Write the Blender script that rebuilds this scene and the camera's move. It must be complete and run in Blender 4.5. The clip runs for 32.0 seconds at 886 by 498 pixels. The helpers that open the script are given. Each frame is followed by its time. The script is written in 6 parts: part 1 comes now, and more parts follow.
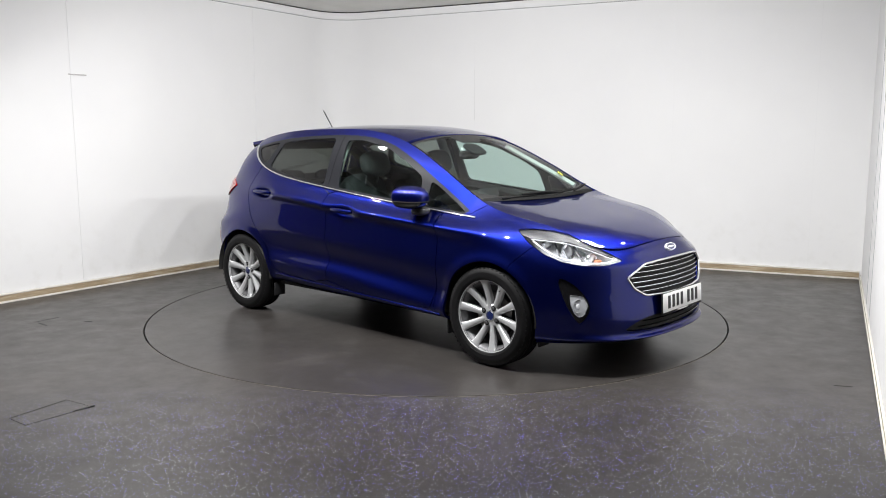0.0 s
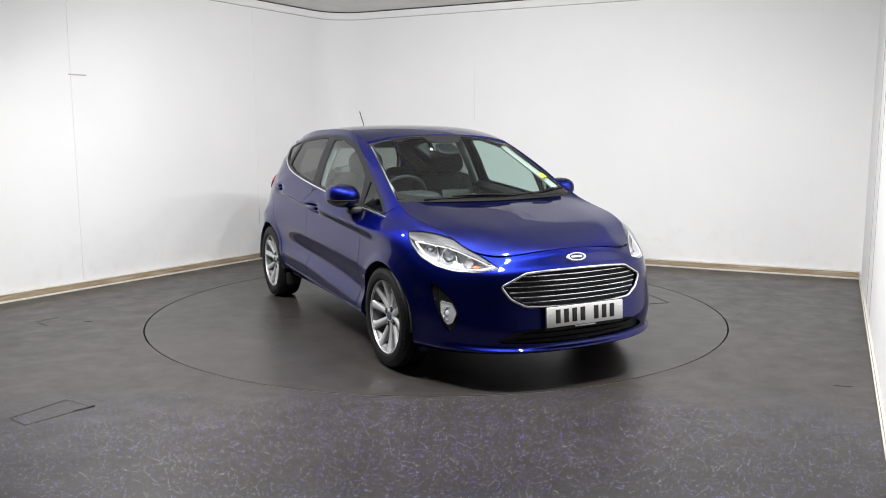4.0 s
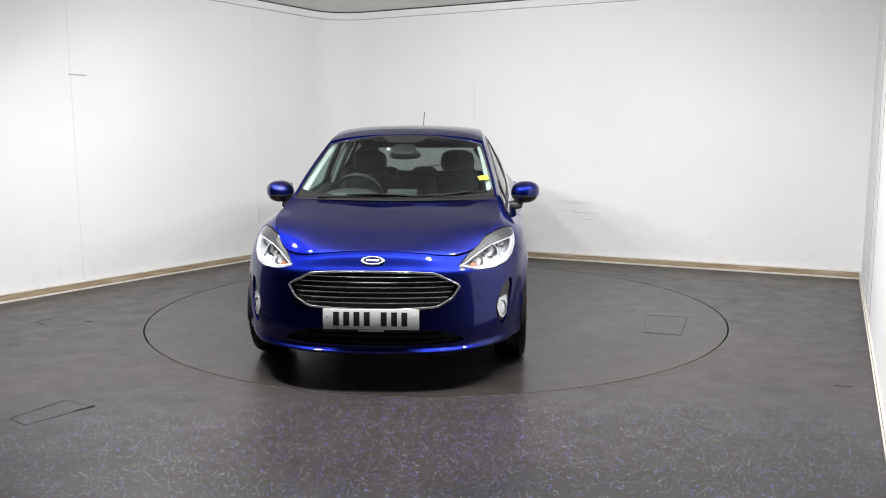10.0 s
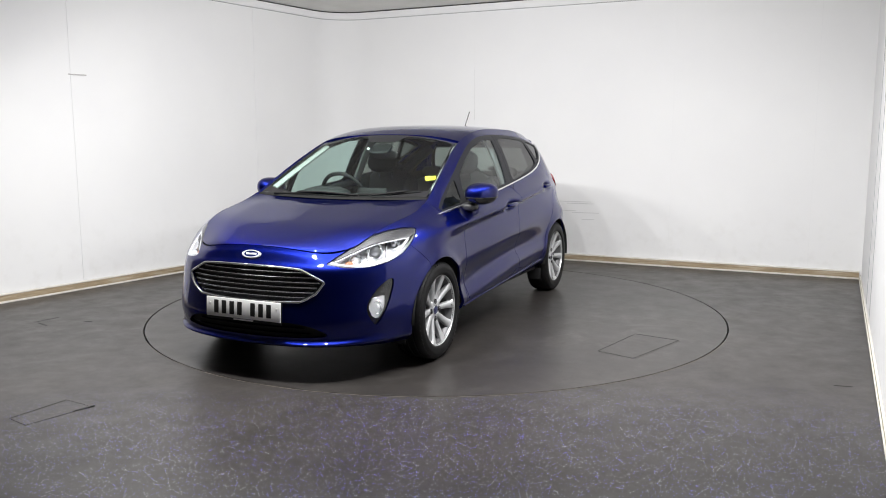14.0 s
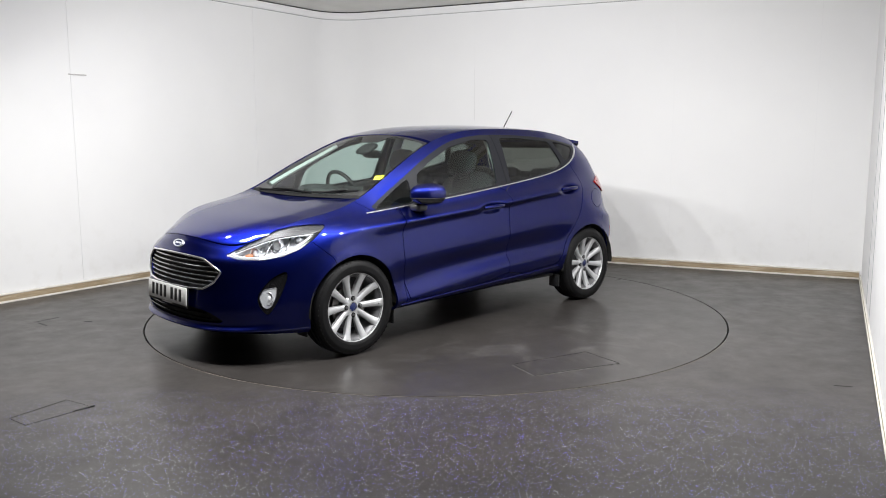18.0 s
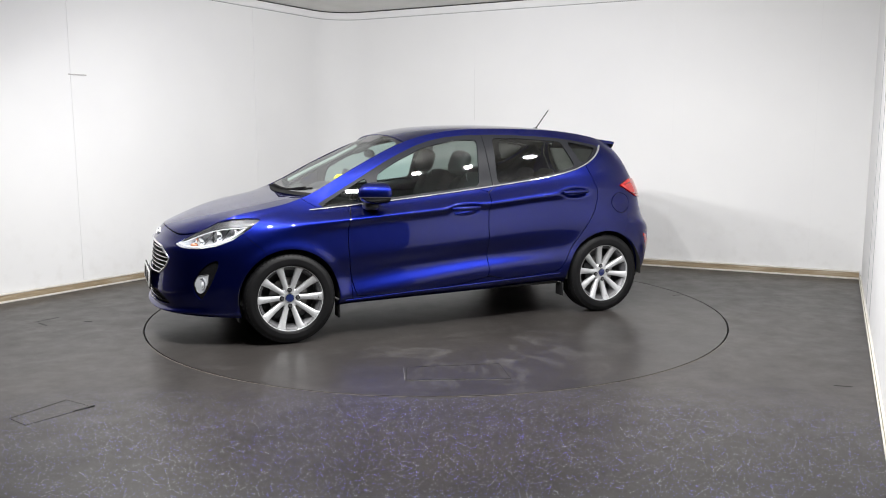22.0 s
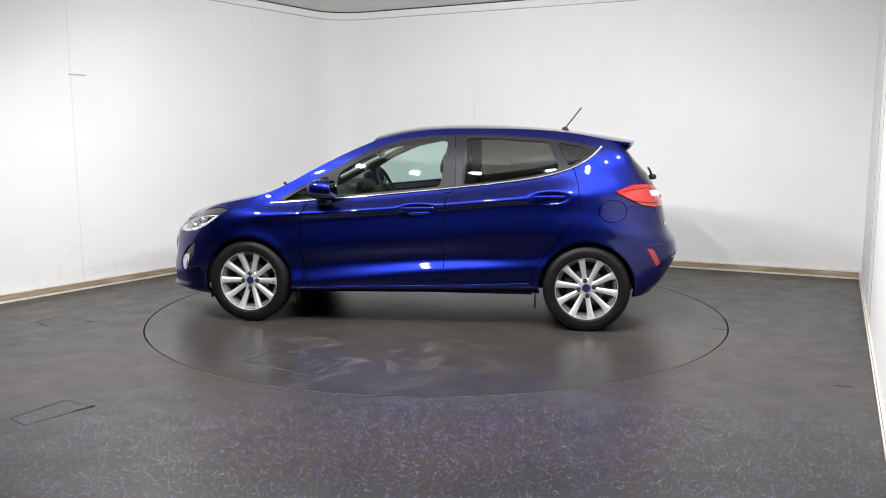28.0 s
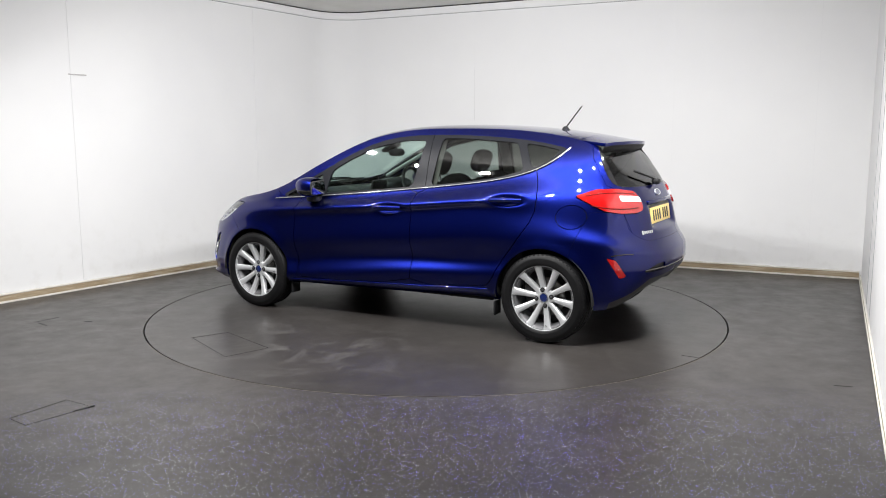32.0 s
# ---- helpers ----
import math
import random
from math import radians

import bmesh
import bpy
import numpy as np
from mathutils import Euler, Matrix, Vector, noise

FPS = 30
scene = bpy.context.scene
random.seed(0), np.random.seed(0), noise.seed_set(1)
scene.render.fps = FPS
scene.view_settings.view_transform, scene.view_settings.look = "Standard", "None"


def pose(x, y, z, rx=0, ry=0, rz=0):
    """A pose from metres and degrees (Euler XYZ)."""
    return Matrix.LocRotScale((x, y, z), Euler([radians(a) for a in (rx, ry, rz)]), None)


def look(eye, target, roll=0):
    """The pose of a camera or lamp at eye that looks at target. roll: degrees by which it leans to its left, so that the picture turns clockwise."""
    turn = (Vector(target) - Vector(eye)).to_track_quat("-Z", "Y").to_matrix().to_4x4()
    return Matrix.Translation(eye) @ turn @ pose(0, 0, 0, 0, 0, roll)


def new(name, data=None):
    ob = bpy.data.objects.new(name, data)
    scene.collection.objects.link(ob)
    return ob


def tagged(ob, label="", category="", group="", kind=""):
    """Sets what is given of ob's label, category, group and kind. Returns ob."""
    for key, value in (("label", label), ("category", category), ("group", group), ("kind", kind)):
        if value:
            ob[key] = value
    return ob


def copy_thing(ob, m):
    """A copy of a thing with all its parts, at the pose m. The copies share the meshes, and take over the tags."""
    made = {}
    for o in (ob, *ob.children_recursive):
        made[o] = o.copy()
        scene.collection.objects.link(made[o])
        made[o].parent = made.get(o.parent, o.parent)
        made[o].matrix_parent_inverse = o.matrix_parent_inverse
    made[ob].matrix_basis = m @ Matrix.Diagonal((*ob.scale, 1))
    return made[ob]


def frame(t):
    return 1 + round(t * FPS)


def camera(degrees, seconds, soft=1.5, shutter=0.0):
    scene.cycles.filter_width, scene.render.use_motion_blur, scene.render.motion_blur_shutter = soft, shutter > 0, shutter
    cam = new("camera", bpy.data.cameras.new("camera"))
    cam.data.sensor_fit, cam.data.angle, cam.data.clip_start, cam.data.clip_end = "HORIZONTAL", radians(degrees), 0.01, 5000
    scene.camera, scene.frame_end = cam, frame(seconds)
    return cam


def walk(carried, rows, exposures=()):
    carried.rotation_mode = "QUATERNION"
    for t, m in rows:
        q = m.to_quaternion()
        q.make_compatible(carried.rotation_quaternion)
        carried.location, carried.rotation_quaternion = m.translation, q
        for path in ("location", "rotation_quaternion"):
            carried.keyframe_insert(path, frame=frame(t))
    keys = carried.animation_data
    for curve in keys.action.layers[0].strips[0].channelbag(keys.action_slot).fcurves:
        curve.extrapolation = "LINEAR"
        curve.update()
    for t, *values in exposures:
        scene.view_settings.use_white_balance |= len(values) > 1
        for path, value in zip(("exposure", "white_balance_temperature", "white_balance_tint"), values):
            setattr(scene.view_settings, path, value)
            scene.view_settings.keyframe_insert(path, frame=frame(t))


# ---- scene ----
# ---------------------------------------------------------------- camera
EYE = Vector((0.0, -6.378, 1.388))
YAW, PITCH = 0.00796, -0.14089
AIM = EYE + Vector((math.sin(YAW) * math.cos(PITCH), math.cos(YAW) * math.cos(PITCH), math.sin(PITCH)))
cam = camera(57.73, 32.0, soft=1.0)
walk(cam, [(0.0, look(EYE, AIM, -0.09)), (32.0, look(EYE, AIM, -0.09))])

# ---------------------------------------------------------------- world, light, exposure
scene.view_settings.exposure = 0.0
world = bpy.data.worlds.new("world")
scene.world = world
world.use_nodes = True
world.node_tree.nodes["Background"].inputs[0].default_value = (0.5, 0.55, 0.6, 1)
world.node_tree.nodes["Background"].inputs[1].default_value = 0.02

LAMP_RADIUS, LAMP_POWER, LAMP_TILT = 2.45, 36.5, 31.0
LAMP_ANGLES = [-168 + 18.2 * i for i in range(9)]
LAMP_SHARE = [0.55, 0.98, 1.26, 1.34, 1.34, 1.22, 0.95, 0.75, 0.6]
CEILING = 2.862


# ---------------------------------------------------------------- materials
def rgb(c):
    return (c[0], c[1], c[2], 1.0)


def mat(name, color=(0.5, 0.5, 0.5), rough=0.5, metal=0.0, **more):
    m = bpy.data.materials.new(name)
    m.use_nodes = True
    b = m.node_tree.nodes["Principled BSDF"]
    b.inputs["Base Color"].default_value = rgb(color)
    b.inputs["Roughness"].default_value = rough
    b.inputs["Metallic"].default_value = metal
    for k, v in more.items():
        b.inputs[k.replace("_", " ")].default_value = v
    return m


def node(m, kind, **inputs):
    n = m.node_tree.nodes.new(kind)
    for k, v in inputs.items():
        n.inputs[k.replace("_", " ")].default_value = v
    return n


def link(m, a, b):
    m.node_tree.links.new(a, b)


def ramp(m, source, stops):
    n = m.node_tree.nodes.new("ShaderNodeValToRGB")
    e = n.color_ramp.elements
    while len(e) < len(stops):
        e.new(0.5)
    for k, (pos, col) in zip(e, stops):
        k.position, k.color = pos, rgb(col)
    link(m, source, n.inputs[0])
    return n


def bsdf(m):
    return m.node_tree.nodes["Principled BSDF"]


def coords(m):
    return node(m, "ShaderNodeTexCoord").outputs["Object"]


def grain(m, scale, strength, distance=0.002, detail=4.0):
    """A fine bump."""
    t = node(m, "ShaderNodeTexNoise", Scale=scale, Detail=detail)
    link(m, coords(m), t.inputs["Vector"])
    b = node(m, "ShaderNodeBump", Strength=strength, Distance=distance)
    link(m, t.outputs["Fac"], b.inputs["Height"])
    link(m, b.outputs["Normal"], bsdf(m).inputs["Normal"])
    return m


def varied(name, dark, light, scale, rough=(0.4, 0.6), detail=6.0, **more):
    """A surface whose colour and gloss drift between two values."""
    m = mat(name, light, rough[1], **more)
    t = node(m, "ShaderNodeTexNoise", Scale=scale, Detail=detail, Roughness=0.62)
    link(m, coords(m), t.inputs["Vector"])
    link(m, ramp(m, t.outputs["Fac"], [(0.32, dark), (0.68, light)]).outputs[0], bsdf(m).inputs["Base Color"])
    r = node(m, "ShaderNodeMapRange", To_Min=rough[0], To_Max=rough[1])
    link(m, t.outputs["Fac"], r.inputs[0])
    link(m, r.outputs[0], bsdf(m).inputs["Roughness"])
    return m


def glass(name, tint, ior=1.5, faces=1.8):
    """A thin pane: tinted see-through with a mirror-like surface."""
    m = bpy.data.materials.new(name)
    m.use_nodes = True
    tree = m.node_tree
    tree.nodes.remove(tree.nodes["Principled BSDF"])
    clear, shine = tree.nodes.new("ShaderNodeBsdfTransparent"), tree.nodes.new("ShaderNodeBsdfGlossy")
    mix = tree.nodes.new("ShaderNodeMixShader")
    face = tree.nodes.new("ShaderNodeLayerWeight")
    face.inputs[0].default_value = 0.5
    power, scale, add = (tree.nodes.new("ShaderNodeMath") for _ in range(3))
    power.operation, scale.operation, add.operation = "POWER", "MULTIPLY", "ADD"
    f0 = ((ior - 1) / (ior + 1)) ** 2 * faces
    power.inputs[1].default_value, scale.inputs[1].default_value, add.inputs[1].default_value = 5.0, 1 - f0, f0
    clear.inputs[0].default_value = rgb(tint)
    shine.inputs["Roughness"].default_value = 0.0
    tree.links.new(face.outputs["Facing"], power.inputs[0])
    tree.links.new(power.outputs[0], scale.inputs[0])
    tree.links.new(scale.outputs[0], add.inputs[0])
    tree.links.new(add.outputs[0], mix.inputs[0])
    tree.links.new(clear.outputs[0], mix.inputs[1])
    tree.links.new(shine.outputs[0], mix.inputs[2])
    tree.links.new(mix.outputs[0], tree.nodes["Material Output"].inputs[0])
    return m


def paint_material():
    m = mat("blue_metallic_paint", (0.003, 0.004, 0.12), 0.38, 1.0, Specular_Tint=(0.15, 0.15, 0.5, 1.0), Coat_Weight=1.0, Coat_Roughness=0.02, Coat_IOR=1.42)
    v = node(m, "ShaderNodeTexVoronoi", Scale=900.0)
    link(m, coords(m), v.inputs["Vector"])
    c = ramp(m, v.outputs["Color"], [(0.0, (0.0028, 0.0060, 0.078)), (0.7, (0.0048, 0.0100, 0.134)), (1.0, (0.0105, 0.0225, 0.235))])
    link(m, c.outputs[0], bsdf(m).inputs["Base Color"])
    return m


def wall_material():
    m = mat("white_wall_paint", (0.8, 0.8, 0.8), 0.8)
    big = node(m, "ShaderNodeTexNoise", Scale=0.8, Detail=5.0)
    fine = node(m, "ShaderNodeTexNoise", Scale=9.0, Detail=8.0)
    link(m, coords(m), big.inputs["Vector"])
    link(m, coords(m), fine.inputs["Vector"])
    a = ramp(m, big.outputs["Fac"], [(0.3, (0.775, 0.775, 0.78)), (0.7, (0.82, 0.82, 0.82))])
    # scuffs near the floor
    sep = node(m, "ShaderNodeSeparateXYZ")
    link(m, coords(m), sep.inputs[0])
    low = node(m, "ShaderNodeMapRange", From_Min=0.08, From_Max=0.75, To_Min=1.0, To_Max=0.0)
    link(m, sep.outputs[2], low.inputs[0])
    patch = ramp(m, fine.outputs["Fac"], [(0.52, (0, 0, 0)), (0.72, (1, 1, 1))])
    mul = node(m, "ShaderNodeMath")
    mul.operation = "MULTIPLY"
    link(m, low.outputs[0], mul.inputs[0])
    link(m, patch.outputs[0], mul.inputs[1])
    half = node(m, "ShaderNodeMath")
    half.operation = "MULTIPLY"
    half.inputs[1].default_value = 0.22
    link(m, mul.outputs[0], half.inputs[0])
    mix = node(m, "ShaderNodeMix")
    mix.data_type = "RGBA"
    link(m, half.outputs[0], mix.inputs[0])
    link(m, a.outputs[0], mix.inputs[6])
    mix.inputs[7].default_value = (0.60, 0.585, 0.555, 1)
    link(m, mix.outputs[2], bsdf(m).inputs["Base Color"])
    b = node(m, "ShaderNodeBump", Strength=0.12, Distance=0.003)
    link(m, fine.outputs["Fac"], b.inputs["Height"])
    link(m, b.outputs["Normal"], bsdf(m).inputs["Normal"])
    return m


def vinyl_material(name, flakes, tone=1.0, smudge=0.0, worn=None, gloss=(0.28, 0.44), grit_depth=0.25):
    """Worn dark safety vinyl; flakes: how many of its chips show white or violet."""
    m = mat(name, (0.05, 0.05, 0.052), 0.4, 0.0, Specular_IOR_Level=0.38)
    wear = node(m, "ShaderNodeTexNoise", Scale=1.1, Detail=9.0, Roughness=0.68, Distortion=0.6)
    smear = node(m, "ShaderNodeTexNoise", Scale=5.0, Detail=8.0, Roughness=0.7)
    link(m, coords(m), wear.inputs["Vector"])
    link(m, coords(m), smear.inputs["Vector"])
    base = ramp(m, wear.outputs["Fac"], [(0.3, tuple(c * tone for c in (0.0258, 0.0237, 0.0226))), (0.72, tuple(c * tone for c in (0.043, 0.0386, 0.0358)))])
    out = base.outputs[0]
    if flakes:
        cell = node(m, "ShaderNodeTexVoronoi", Scale=140.0)
        link(m, coords(m), cell.inputs["Vector"])
        near = node(m, "ShaderNodeMapRange", From_Min=0.28, From_Max=0.37, To_Min=1.0, To_Max=0.0)
        link(m, cell.outputs["Distance"], near.inputs[0])
        sep = node(m, "ShaderNodeSeparateColor")
        link(m, cell.outputs["Color"], sep.inputs[0])
        some = ramp(m, sep.outputs[0], [(1 - flakes - 0.01, (0, 0, 0)), (1 - flakes, (1, 1, 1))])
        mul = node(m, "ShaderNodeMath")
        mul.operation = "MULTIPLY"
        link(m, near.outputs[0], mul.inputs[0])
        link(m, some.outputs[0], mul.inputs[1])
        tint = ramp(m, sep.outputs[1], [(0.0, (0.14, 0.12, 0.64)), (0.42, (0.27, 0.24, 0.84)), (0.55, (0.26, 0.26, 0.32)), (1.0, (0.78, 0.78, 0.85))])
        mix = node(m, "ShaderNodeMix")
        mix.data_type = "RGBA"
        # the flecks are worn away towards the turntable, unevenly
        pos = node(m, "ShaderNodeSeparateXYZ")
        link(m, coords(m), pos.inputs[0])
        rubbed = node(m, "ShaderNodeMath")
        rubbed.operation = "MULTIPLY_ADD"
        rubbed.inputs[1].default_value = 1.3
        link(m, wear.outputs["Fac"], rubbed.inputs[0])
        link(m, pos.outputs[1], rubbed.inputs[2])
        aside = node(m, "ShaderNodeMath")
        aside.operation = "ABSOLUTE"
        link(m, pos.outputs[0], aside.inputs[0])
        left = node(m, "ShaderNodeMath")
        left.operation = "MULTIPLY_ADD"
        left.inputs[1].default_value = 0.14
        link(m, aside.outputs[0], left.inputs[0])
        link(m, rubbed.outputs[0], left.inputs[2])
        keep = node(m, "ShaderNodeMapRange", From_Min=-1.75, From_Max=-1.05, To_Min=1.0, To_Max=0.0)
        link(m, left.outputs[0], keep.inputs[0])
        kept = node(m, "ShaderNodeMath")
        kept.operation = "MULTIPLY"
        link(m, mul.outputs[0], kept.inputs[0])
        link(m, keep.outputs[0], kept.inputs[1])
        link(m, kept.outputs[0], mix.inputs[0])
        link(m, base.outputs[0], mix.inputs[6])
        link(m, tint.outputs[0], mix.inputs[7])
        out = mix.outputs[2]
    if smudge:
        rub = node(m, "ShaderNodeTexNoise", Scale=2.6, Detail=12.0, Roughness=0.78, Distortion=1.4)
        link(m, coords(m), rub.inputs["Vector"])
        pick = ramp(m, rub.outputs["Fac"], [(0.50, (0, 0, 0)), (0.72, (smudge, smudge, smudge))])
        if worn:
            far = node(m, "ShaderNodeVectorMath")
            far.operation = "DISTANCE"
            far.inputs[1].default_value = worn
            link(m, coords(m), far.inputs[0])
            more = node(m, "ShaderNodeMapRange", From_Min=0.1, From_Max=1.1, To_Min=1.5, To_Max=0.45)
            link(m, far.outputs["Value"], more.inputs[0])
            mul2 = node(m, "ShaderNodeMath")
            mul2.operation = "MULTIPLY"
            link(m, pick.outputs[0], mul2.inputs[0])
            link(m, more.outputs[0], mul2.inputs[1])
            pick = mul2
        mixs = node(m, "ShaderNodeMix")
        mixs.data_type = "RGBA"
        link(m, pick.outputs[0], mixs.inputs[0])
        link(m, out, mixs.inputs[6])
        mixs.inputs[7].default_value = (0.13, 0.125, 0.12, 1)
        out = mixs.outputs[2]
    link(m, out, bsdf(m).inputs["Base Color"])
    r = ramp(m, smear.outputs["Fac"], [(0.3, (gloss[0],) * 3), (0.7, (gloss[1],) * 3)])
    link(m, r.outputs[0], bsdf(m).inputs["Roughness"])
    b = node(m, "ShaderNodeBump", Strength=grit_depth, Distance=0.0015)
    grit = node(m, "ShaderNodeTexNoise", Scale=260.0, Detail=3.0)
    link(m, coords(m), grit.inputs["Vector"])
    link(m, grit.outputs["Fac"], b.inputs["Height"])
    link(m, b.outputs["Normal"], bsdf(m).inputs["Normal"])
    return m


def batten_material():
    m = mat("grimy_timber", (0.4, 0.3, 0.2), 0.6)
    t = node(m, "ShaderNodeTexNoise", Scale=3.0, Detail=8.0, Roughness=0.7)
    mp = node(m, "ShaderNodeMapping")
    mp.inputs["Scale"].default_value = (1.0, 1.0, 14.0)
    link(m, coords(m), mp.inputs[0])
    link(m, mp.outputs[0], t.inputs["Vector"])
    c = ramp(m, t.outputs["Fac"], [(0.25, (0.16, 0.11, 0.06)), (0.5, (0.36, 0.28, 0.18)), (0.75, (0.58, 0.52, 0.42))])
    link(m, c.outputs[0], bsdf(m).inputs["Base Color"])
    return m


PAINT = paint_material()
WALL = wall_material()
FLOOR_BACK = vinyl_material("worn_vinyl", 0.0, 1.0, 0.22)
FLOOR_FRONT = vinyl_material("speckled_vinyl", 0.18)
TURN_VINYL = vinyl_material("turntable_vinyl", 0.0, 0.92, 0.45, (0.15, 1.55, 0.0), (0.28, 0.36), 0.0)
BATTEN = batten_material()
BATTEN_EDGE = varied("batten_edge_paint", (0.62, 0.58, 0.5), (0.78, 0.76, 0.72), 14)
OLIVE = varied("olive_trim", (0.13, 0.115, 0.055), (0.42, 0.38, 0.22), 9)
CEIL = varied("ceiling_plaster", (0.74, 0.73, 0.70), (0.82, 0.81, 0.78), 2.5, (0.8, 0.9))
# for added, unseen closing panels; dark so that the car paint mirrors darkness
UNSEEN_DARK = varied("unseen_dark_grey", (0.08, 0.08, 0.085), (0.12, 0.12, 0.125), 1.5)
JOINT = mat("panel_joint_paint", (0.765, 0.765, 0.77), 0.7)
RUB = mat("rub_mark", (0.60, 0.60, 0.60), 0.8)
SEAM = mat("seam_shadow", (0.33, 0.33, 0.34), 0.8)
SCRATCH = mat("wall_scratch", (0.46, 0.45, 0.44), 0.8)
GAP = mat("black_gap", (0.008, 0.008, 0.008), 0.7)
CUT = mat("vinyl_cut_edge", (0.012, 0.012, 0.012), 0.6)
EDGE_DUST = varied("worn_vinyl_edge", (0.07, 0.062, 0.055), (0.16, 0.14, 0.12), 12)
DUST = varied("dusty_cut_edge", (0.10, 0.095, 0.09), (0.17, 0.165, 0.16), 30)
HOUSING = mat("white_lamp_housing", (0.75, 0.75, 0.75), 0.4)
TYRE = grain(varied("tyre_rubber", (0.004, 0.004, 0.0045), (0.008, 0.008, 0.0085), 8, (0.42, 0.58), Specular_IOR_Level=0.2), 180, 0.25)
ALLOY = mat("silver_alloy", (0.56, 0.57, 0.58), 0.36, 0.5, Coat_Weight=0.6, Coat_Roughness=0.08)
ALLOY_DARK = mat("dark_barrel_alloy", (0.12, 0.12, 0.125), 0.45, 0.5)
STEEL = varied("brake_steel", (0.18, 0.17, 0.16), (0.34, 0.33, 0.32), 20, (0.3, 0.45), metal=0.9)
CHROME = mat("chrome", (0.82, 0.83, 0.85), 0.10, 0.95)
BOLT = mat("bolt_steel", (0.20, 0.20, 0.21), 0.3, 0.9)
BADGE_BLUE = mat("badge_blue", (0.01, 0.02, 0.10), 0.2, 0.2, Coat_Weight=1.0)
BADGE_SILVER = mat("badge_silver", (0.80, 0.81, 0.83), 0.32, 0.4)
WIPER = mat("wiper_rubber", (0.006, 0.006, 0.006), 0.7, 0.0, Specular_IOR_Level=0.15)
GLOSS_BLACK = mat("gloss_black_trim", (0.008, 0.008, 0.009), 0.12, 0.0, Coat_Weight=0.6)
SATIN_BLACK = grain(mat("satin_black_trim", (0.028, 0.028, 0.030), 0.42), 300, 0.1)
FRAME_GREY = mat("window_frame_black", (0.013, 0.0135, 0.016), 0.34, 0.0, Specular_IOR_Level=0.08)
PLASTIC = grain(mat("black_plastic", (0.012, 0.012, 0.013), 0.55, 0.0, Specular_IOR_Level=0.3), 220, 0.2)
UNDER = grain(mat("underbody_black", (0.010, 0.010, 0.010), 0.85), 40, 0.3)
CLEAR = glass("clear_green_glass", (0.74, 0.89, 0.85), 1.5, 2.6)
SCREEN = glass("windscreen_glass", (0.76, 0.87, 0.83))
PRIVACY = glass("dark_privacy_glass", (0.31, 0.33, 0.31))
PRIVACY_DARK = glass("darkest_privacy_glass", (0.15, 0.16, 0.15))
LENS = glass("lamp_lens", (0.96, 0.97, 0.98), 1.45, 1.0)
LAMP_CHROME = mat("lamp_reflector", (0.80, 0.81, 0.83), 0.24, 0.45)
LAMP_WHITE = mat("white_lamp_guide", (0.80, 0.81, 0.83), 0.18, 0.0, Coat_Weight=0.6)
LAMP_BROW = mat("lamp_brow_grey", (0.020, 0.020, 0.022), 0.38, 0.1)
LAMP_GREY = mat("lamp_projector_grey", (0.34, 0.345, 0.35), 0.18, 0.5)
LAMP_DARK = mat("lamp_dark_bezel", (0.09, 0.09, 0.095), 0.25, 0.3)
AMBER = mat("amber_lens", (0.42, 0.17, 0.09), 0.2, 0.0)
RED = mat("red_lamp_lens", (0.36, 0.005, 0.005), 0.12, 0.0, Coat_Weight=1.0, Coat_Roughness=0.02)
RED_DEEP = mat("deep_red_lens", (0.20, 0.004, 0.004), 0.1, 0.0, Coat_Weight=1.0, Coat_Roughness=0.02)
PLATE_WHITE = mat("white_plate", (0.86, 0.86, 0.84), 0.3)
PLATE_YELLOW = mat("yellow_plate", (0.85, 0.62, 0.22), 0.35)
INK = mat("black_ink", (0.012, 0.012, 0.012), 0.5)
FABRIC = grain(varied("charcoal_fabric", (0.010, 0.010, 0.011), (0.019, 0.019, 0.020), 24, (0.85, 0.95)), 400, 0.4)
FABRIC_SIDE = grain(varied("black_bolster_fabric", (0.012, 0.012, 0.013), (0.02, 0.02, 0.021), 20, (0.8, 0.9)), 400, 0.4)
DASH = grain(mat("dark_dashboard", (0.022, 0.023, 0.024), 0.6), 350, 0.3)
LINER = grain(mat("light_headlining", (0.36, 0.36, 0.35), 0.9), 300, 0.2)
PILLAR_TRIM = mat("pale_pillar_trim", (0.42, 0.43, 0.42), 0.7)
STICKER = mat("yellow_sticker", (0.85, 0.80, 0.05), 0.5)
STICKER_INK = mat("sticker_ink", (0.42, 0.40, 0.05), 0.5)
MIRROR = mat("mirror_glass", (0.30, 0.31, 0.33), 0.02, 1.0)
SILVER_TRIM = mat("silver_trim", (0.5, 0.51, 0.53), 0.3, 0.8)


# ---------------------------------------------------------------- mesh helpers
def mesh_of(name, verts, faces, normals=None, smooth=True):
    me = bpy.data.meshes.new(name)
    me.from_pydata([tuple(map(float, v)) for v in verts], [], [tuple(map(int, f)) for f in faces])
    if smooth:
        me.polygons.foreach_set("use_smooth", [True] * len(me.polygons))
    if normals is not None:
        me.normals_split_custom_set_from_vertices([tuple(map(float, n)) for n in normals])
    me.update()
    return me


def part(name, data, material, parent, label="", m=None):
    """One mesh object under a thing or under a part."""
    if isinstance(data, bmesh.types.BMesh):
        me = bpy.data.meshes.new(name)
        bmesh.ops.recalc_face_normals(data, faces=data.faces)
        data.to_mesh(me)
        data.free()
    else:
        me = data
    if material and not me.materials:
        me.materials.append(material)
    ob = new(name, me)
    ob.parent = parent
    if m is not None:
        ob.matrix_basis = m
    if label:
        tagged(ob, label)
    return ob


